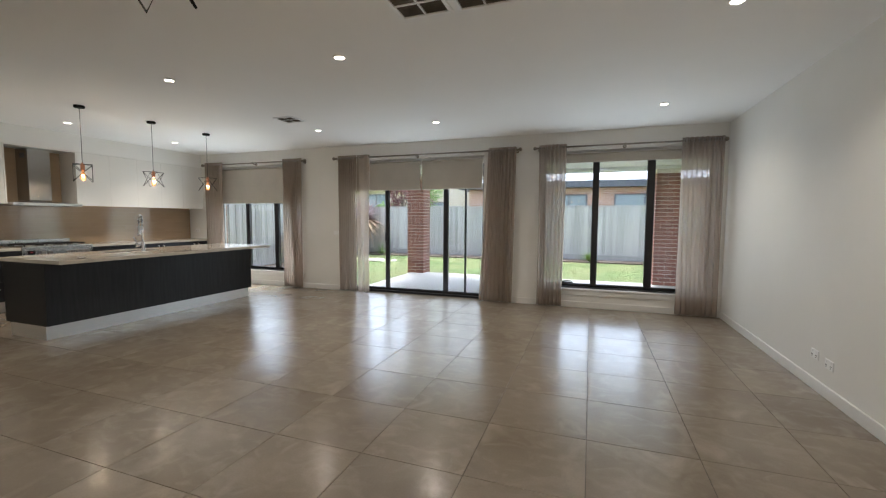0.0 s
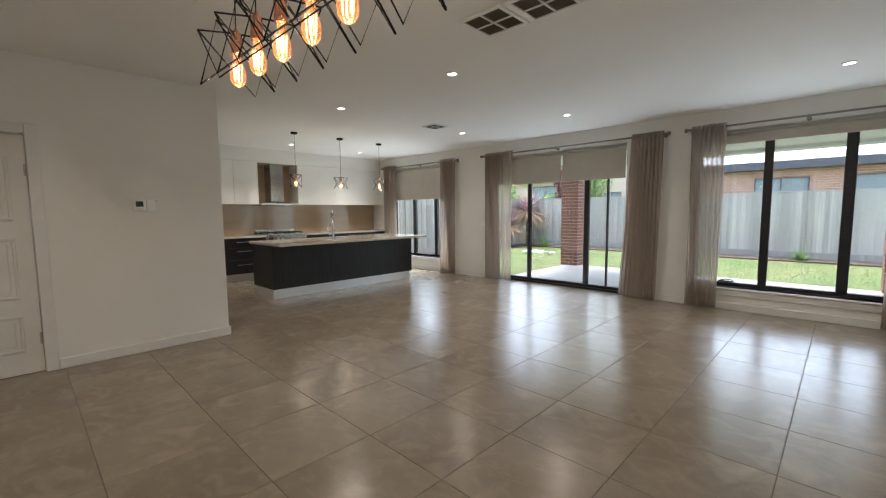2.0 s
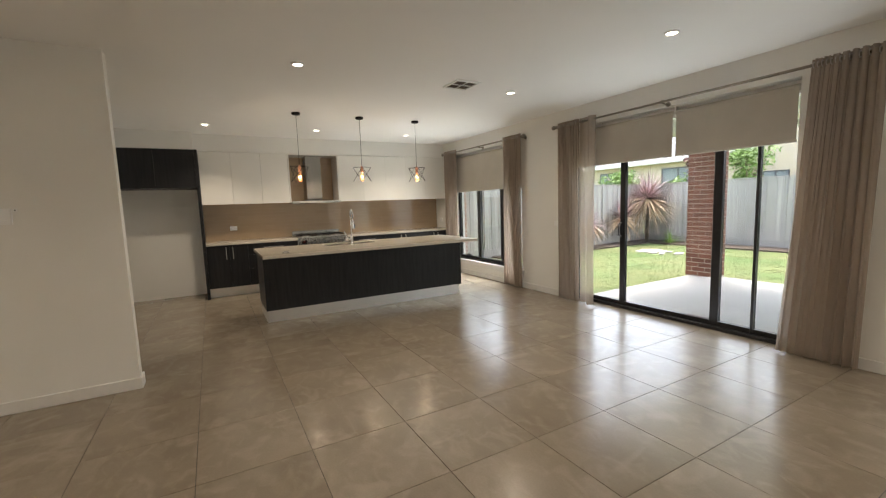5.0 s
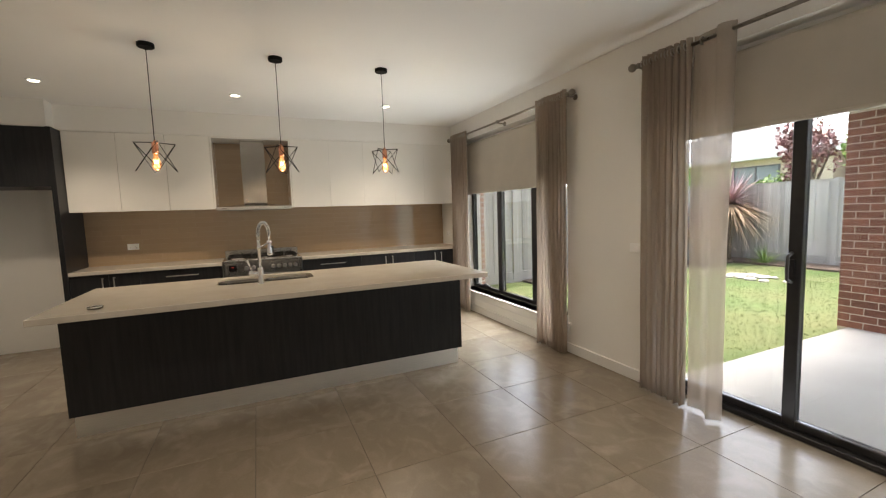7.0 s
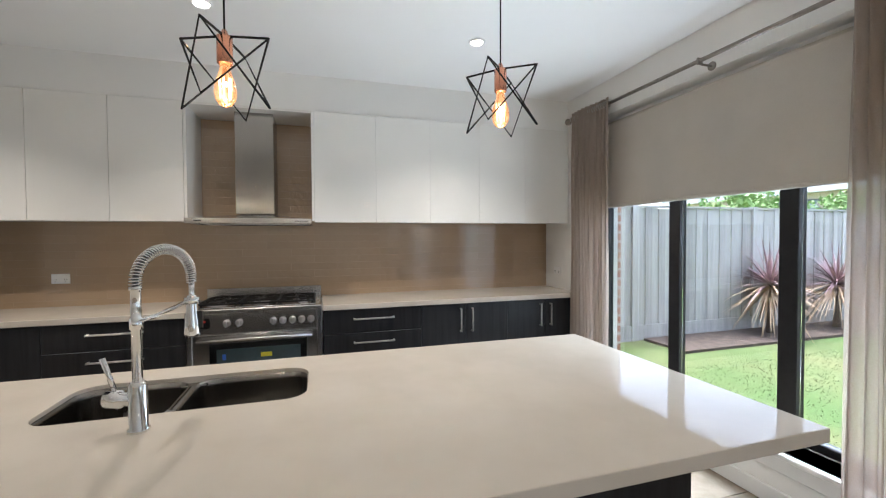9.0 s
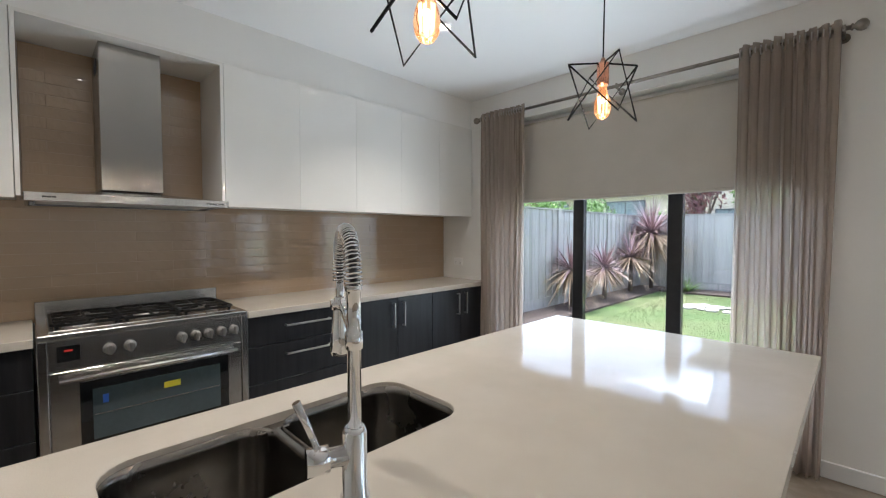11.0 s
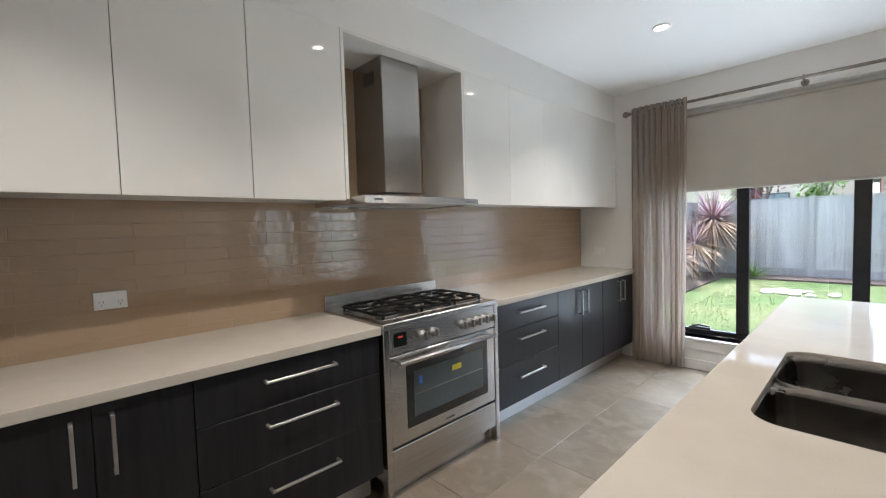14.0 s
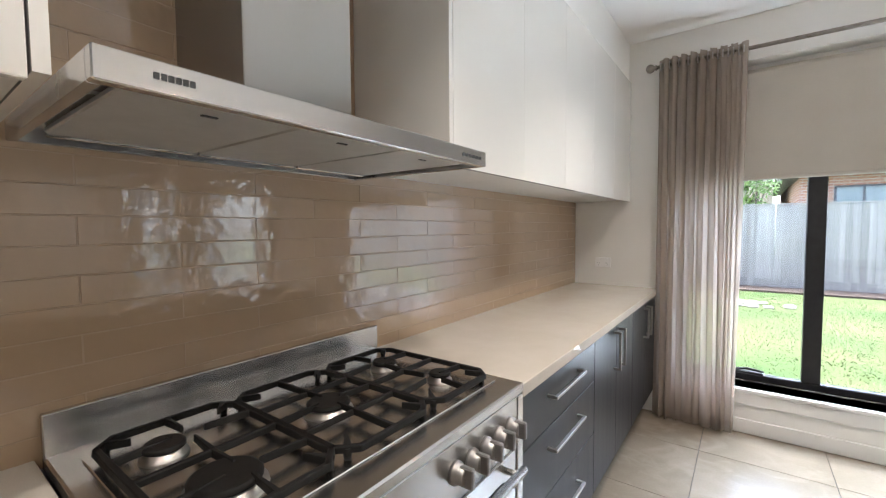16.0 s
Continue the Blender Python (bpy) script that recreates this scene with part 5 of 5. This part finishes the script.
CORDY = "purple-brown spiky cordyline growing in the garden bed"
spiky("cordyline", -8.25, 15.9, 1.48, 1.25, 420, 11, LEAF_PURPLE, CORDY, 0.5, low=-1.0)
spiky("cordyline", -8.4, 14.85, 0.88, 0.96, 220, 12, LEAF_PURPLE, CORDY, 0.5, low=-0.8)
spiky("cordyline", -8.35, 13.2, 0.72, 0.82, 200, 13, LEAF_PURPLE, CORDY, 0.7, low=-0.8)
spiky("cordyline", -8.4, 11.75, 0.76, 0.86, 220, 14, LEAF_PURPLE, CORDY, 0.6, low=-1.0)
STRAP = "green strappy grass clump in front of the fence"
for k, (x, y, r) in enumerate(((-7.35, 15.8, 0.65), (0.75, 15.9, 0.55), (-2.3, 15.9, 0.5), (4.6, 15.9, 0.5))):
    spiky("grass_clump", x, y, 0.0, r, 110, 30 + k, LEAF_GREEN, STRAP, 0.7, 0.013, low=0.35)


def bush(name, x, y, z, rx, rz, count, seed, material, label, trunk=1.5):
    rnd = random.Random(seed)
    p = thing(name, (x, y, LAWN_Z), label, "tree", "trees behind the fence")
    bm = tube(bmesh.new(), [(x, y, LAWN_Z - 0.1), (x + 0.05, y, z * 0.5), (x, y, z)], 0.06, 8, radii=[0.09, 0.07, 0.03])
    for k in range(6):
        a = rnd.uniform(0, 6.283)
        tube(bm, [(x, y, z * rnd.uniform(0.5, 0.8)), (x + 0.7 * rx * math.cos(a), y + 0.7 * rx * math.sin(a), z + rz * rnd.uniform(0, 0.7))], 0.02, 5, radii=[0.035, 0.01])
    part("trunk", bm, BARK, p)
    bm = bmesh.new()
    lobes = [(rnd.uniform(-0.6, 0.6) * rx, rnd.uniform(-0.6, 0.6) * rx, rnd.uniform(-0.5, 0.7) * rz, rnd.uniform(0.35, 0.6)) for _ in range(9)]
    for k in range(count):
        lx, ly, lz, lr = rnd.choice(lobes)
        d = Vector((rnd.gauss(0, 1), rnd.gauss(0, 1), rnd.gauss(0, 1))).normalized() * (lr * rnd.random() ** 0.4)
        c = Vector((x + lx + d.x * rx, y + ly + d.y * rx, z + lz + d.z * rz))
        u = Vector((rnd.gauss(0, 1), rnd.gauss(0, 1), rnd.gauss(0, 1))).normalized()
        v = u.orthogonal().normalized()
        s = rnd.uniform(0.04, 0.085)
        bm.faces.new([bm.verts.new(c + u * s), bm.verts.new(c + v * s * 0.5), bm.verts.new(c - u * s), bm.verts.new(c - v * s * 0.5)])
    part("crown", bm, material, p)


bush("bush", -10.6, 17.9, 1.9, 1.1, 0.8, 1500, 41, LEAF_BUSH, "bright green leafy bush behind the fence")
bush("bush", -8.6, 18.4, 1.55, 0.9, 0.7, 1000, 43, LEAF_BUSH, "bright green leafy bush behind the fence")
bush("plum_tree", -7.6, 18.2, 2.5, 0.7, 1.1, 1300, 42, LEAF_RED, "dark red plum tree behind the fence")
bush("bush", -6.2, 18.3, 2.3, 0.7, 0.9, 1100, 45, LEAF_BUSH, "bright green leafy bush behind the fence")
bush("bush", -10.3, 13.5, 1.9, 0.9, 0.7, 1000, 44, LEAF_BUSH, "bright green leafy bush behind the fence")

# pale rocks on the lawn
rk = random.Random(9)
for k in range(20):
    bm = bmesh.new()
    r = rk.uniform(0.06, 0.13)
    bmesh.ops.create_icosphere(bm, subdivisions=2, radius=r)
    for v in bm.verts:
        v.co *= 1 + 0.25 * noise.noise(v.co * 7 + Vector((k * 3.1, 0, 0)))
        v.co.z *= 0.42
    bmesh.ops.translate(bm, vec=(-6.2 + rk.uniform(-0.55, 0.55), 13.6 + rk.uniform(-0.3, 0.3), LAWN_Z + 0.02), verts=bm.verts[:])
    solid("rock", bm, ROCK, "flat pale rock lying on the lawn", "rock", "rocks on the lawn")


# neighbouring houses
def house(name, x0, x1, y0, y1, eave, ridge, wall, roof, label, windows, over=0.45, fascia=0.3, edge=FASCIA):
    h = thing(name, ((x0 + x1) / 2, (y0 + y1) / 2, LAWN_Z), label, "house", "neighbouring houses")
    part("wall", boxes((x0, x1, y0, y1, -0.4, eave)), wall, h)
    part("fascia", boxes((x0 - over, x1 + over, y0 - over, y1 + over, eave, eave + fascia)), edge, h)
    bm = bmesh.new()
    my, run = (y0 + y1) / 2, (y1 - y0) / 2 + over
    zb = eave + fascia
    c = [bm.verts.new(v) for v in ((x0 - over, y0 - over, zb), (x1 + over, y0 - over, zb), (x1 + over, y1 + over, zb), (x0 - over, y1 + over, zb))]
    r = [bm.verts.new((min(x0 + run, (x0 + x1) / 2 - 0.1), my, ridge)), bm.verts.new((max(x1 - run, (x0 + x1) / 2 + 0.1), my, ridge))]
    bm.faces.new((c[0], c[1], r[1], r[0]))
    bm.faces.new((c[1], c[2], r[1]))
    bm.faces.new((c[2], c[3], r[0], r[1]))
    bm.faces.new((c[3], c[0], r[0]))
    bm.faces.new(c[::-1])
    part("roof", bm, roof, h)
    for wx0, wx1, wz0, wz1 in windows:
        w = part("window", boxes((wx0, wx1, y0 - 0.05, y0 + 0.02, wz0, wz0 + 0.06), (wx0, wx1, y0 - 0.05, y0 + 0.02, wz1 - 0.06, wz1), (wx0, wx0 + 0.06, y0 - 0.05, y0 + 0.02, wz0 + 0.06, wz1 - 0.06), (wx1 - 0.06, wx1, y0 - 0.05, y0 + 0.02, wz0 + 0.06, wz1 - 0.06), ((wx0 + wx1) / 2 - 0.03, (wx0 + wx1) / 2 + 0.03, y0 - 0.05, y0 + 0.02, wz0 + 0.06, wz1 - 0.06)), FASCIA, h)
        part("pane", boxes((wx0 + 0.06, wx1 - 0.06, y0 - 0.02, y0 - 0.01, wz0 + 0.06, wz1 - 0.06)), PANE_FAR, w)


house("brick_house", -5.1, 14.0, 21.0, 30.0, 2.85, 4.3, FARBRICK, ROOF_PALE, "single-storey brick house with pale metal roof", [(-1.05, 0.6, 1.1, 2.55), (1.75, 4.3, 1.1, 2.55), (6.5, 8.5, 1.1, 2.55), (-4.3, -3.0, 1.5, 2.55)])
house("cream_house", -22.0, -9.5, 24.0, 33.0, 3.15, 5.2, STUCCO, ROOF_DARK, "cream rendered house with dark tiled roof", [(-13.0, -11.2, 1.6, 2.9), (-17.0, -15.0, 1.6, 2.9)], fascia=0.2, edge=TRIM)
house("two_storey_house", -9.0, -5.6, 24.6, 33.0, 5.9, 7.6, STUCCO, ROOF_DARK, "tall cream rendered two-storey house", [(-6.9, -5.95, 3.75, 5.2), (-8.6, -7.6, 1.2, 2.4)])

# ---- tiles last: floor and kitchen wall ----
TILE_X, TILE_Y = 0.617, 0.605
floor_me = mesh_of("floor_tile", box(bmesh.new(), -TILE_X / 2 + 0.0017, TILE_X / 2 - 0.0017, -TILE_Y / 2 + 0.0017, TILE_Y / 2 - 0.0017, -0.010, 0.0, bev=0.0012), TILE)
GX, GY = 0.18, 2.57
places = []
for i in range(-16, 6):
    for j in range(-10, 9):
        x, y = GX + TILE_X * (i + 0.5), GY + TILE_Y * (j + 0.5)
        x0, x1, y0, y1 = max(x - TILE_X / 2, WEST), min(x + TILE_X / 2, EAST), max(y - TILE_Y / 2, SOUTH), min(y + TILE_Y / 2, 7.35)
        if x1 - x0 < 0.03 or y1 - y0 < 0.03 or (x < PART_X - 0.5 and y < 1.2):
            continue
        places.append(pose((x0 + x1) / 2, (y0 + y1) / 2, 0) @ Matrix.Diagonal(((x1 - x0) / TILE_X, (y1 - y0) / TILE_Y, 1, 1)))
pieces("floor_tile", floor_me, floor, places)

TW, TH = 0.386, 0.062
splash = solid("splashback", boxes((WEST, WEST + 0.012, 2.646, NORTH - 0.002, 0.895, U0), (WEST, WEST + 0.012, 4.053, 4.915, U0, U1 - 0.02)), SPLASHGROUT, "gloss brown brick-bond tiled kitchen splashback", "splashback", kind="structure")
tile_me = mesh_of("wall_tile", box(bmesh.new(), 0.0, 0.0078, -TW / 2 + 0.0007, TW / 2 - 0.0007, -TH / 2 + 0.0007, TH / 2 - 0.0007, bev=0.0013), SPLASH)
places = []
rt = random.Random(4)
for r in range(26):
    z0, z1 = 0.9 + TH * r, min(0.9 + TH * (r + 1), U1 - 0.02)
    if z1 - z0 < 0.01:
        continue
    a, b = (2.647, NORTH - 0.003) if z0 < U0 - 0.01 else (4.054, 4.914)
    k0 = int((a - 5.12) / TW) - 2
    for k in range(k0, k0 + 18):
        y = 5.12 + TW * (k + (0.5 if r % 2 else 0.0))
        y0, y1 = max(y, a), min(y + TW, b)
        if y1 - y0 < 0.02:
            continue
        places.append(pose(WEST + 0.005, (y0 + y1) / 2, (z0 + z1) / 2, rt.uniform(-0.1, 0.1), rt.uniform(-0.4, 0.4), rt.uniform(-0.2, 0.2)) @ Matrix.Diagonal((1, (y1 - y0) / TW, (z1 - z0) / TH, 1)))
pieces("wall_tile", tile_me, splash, places)
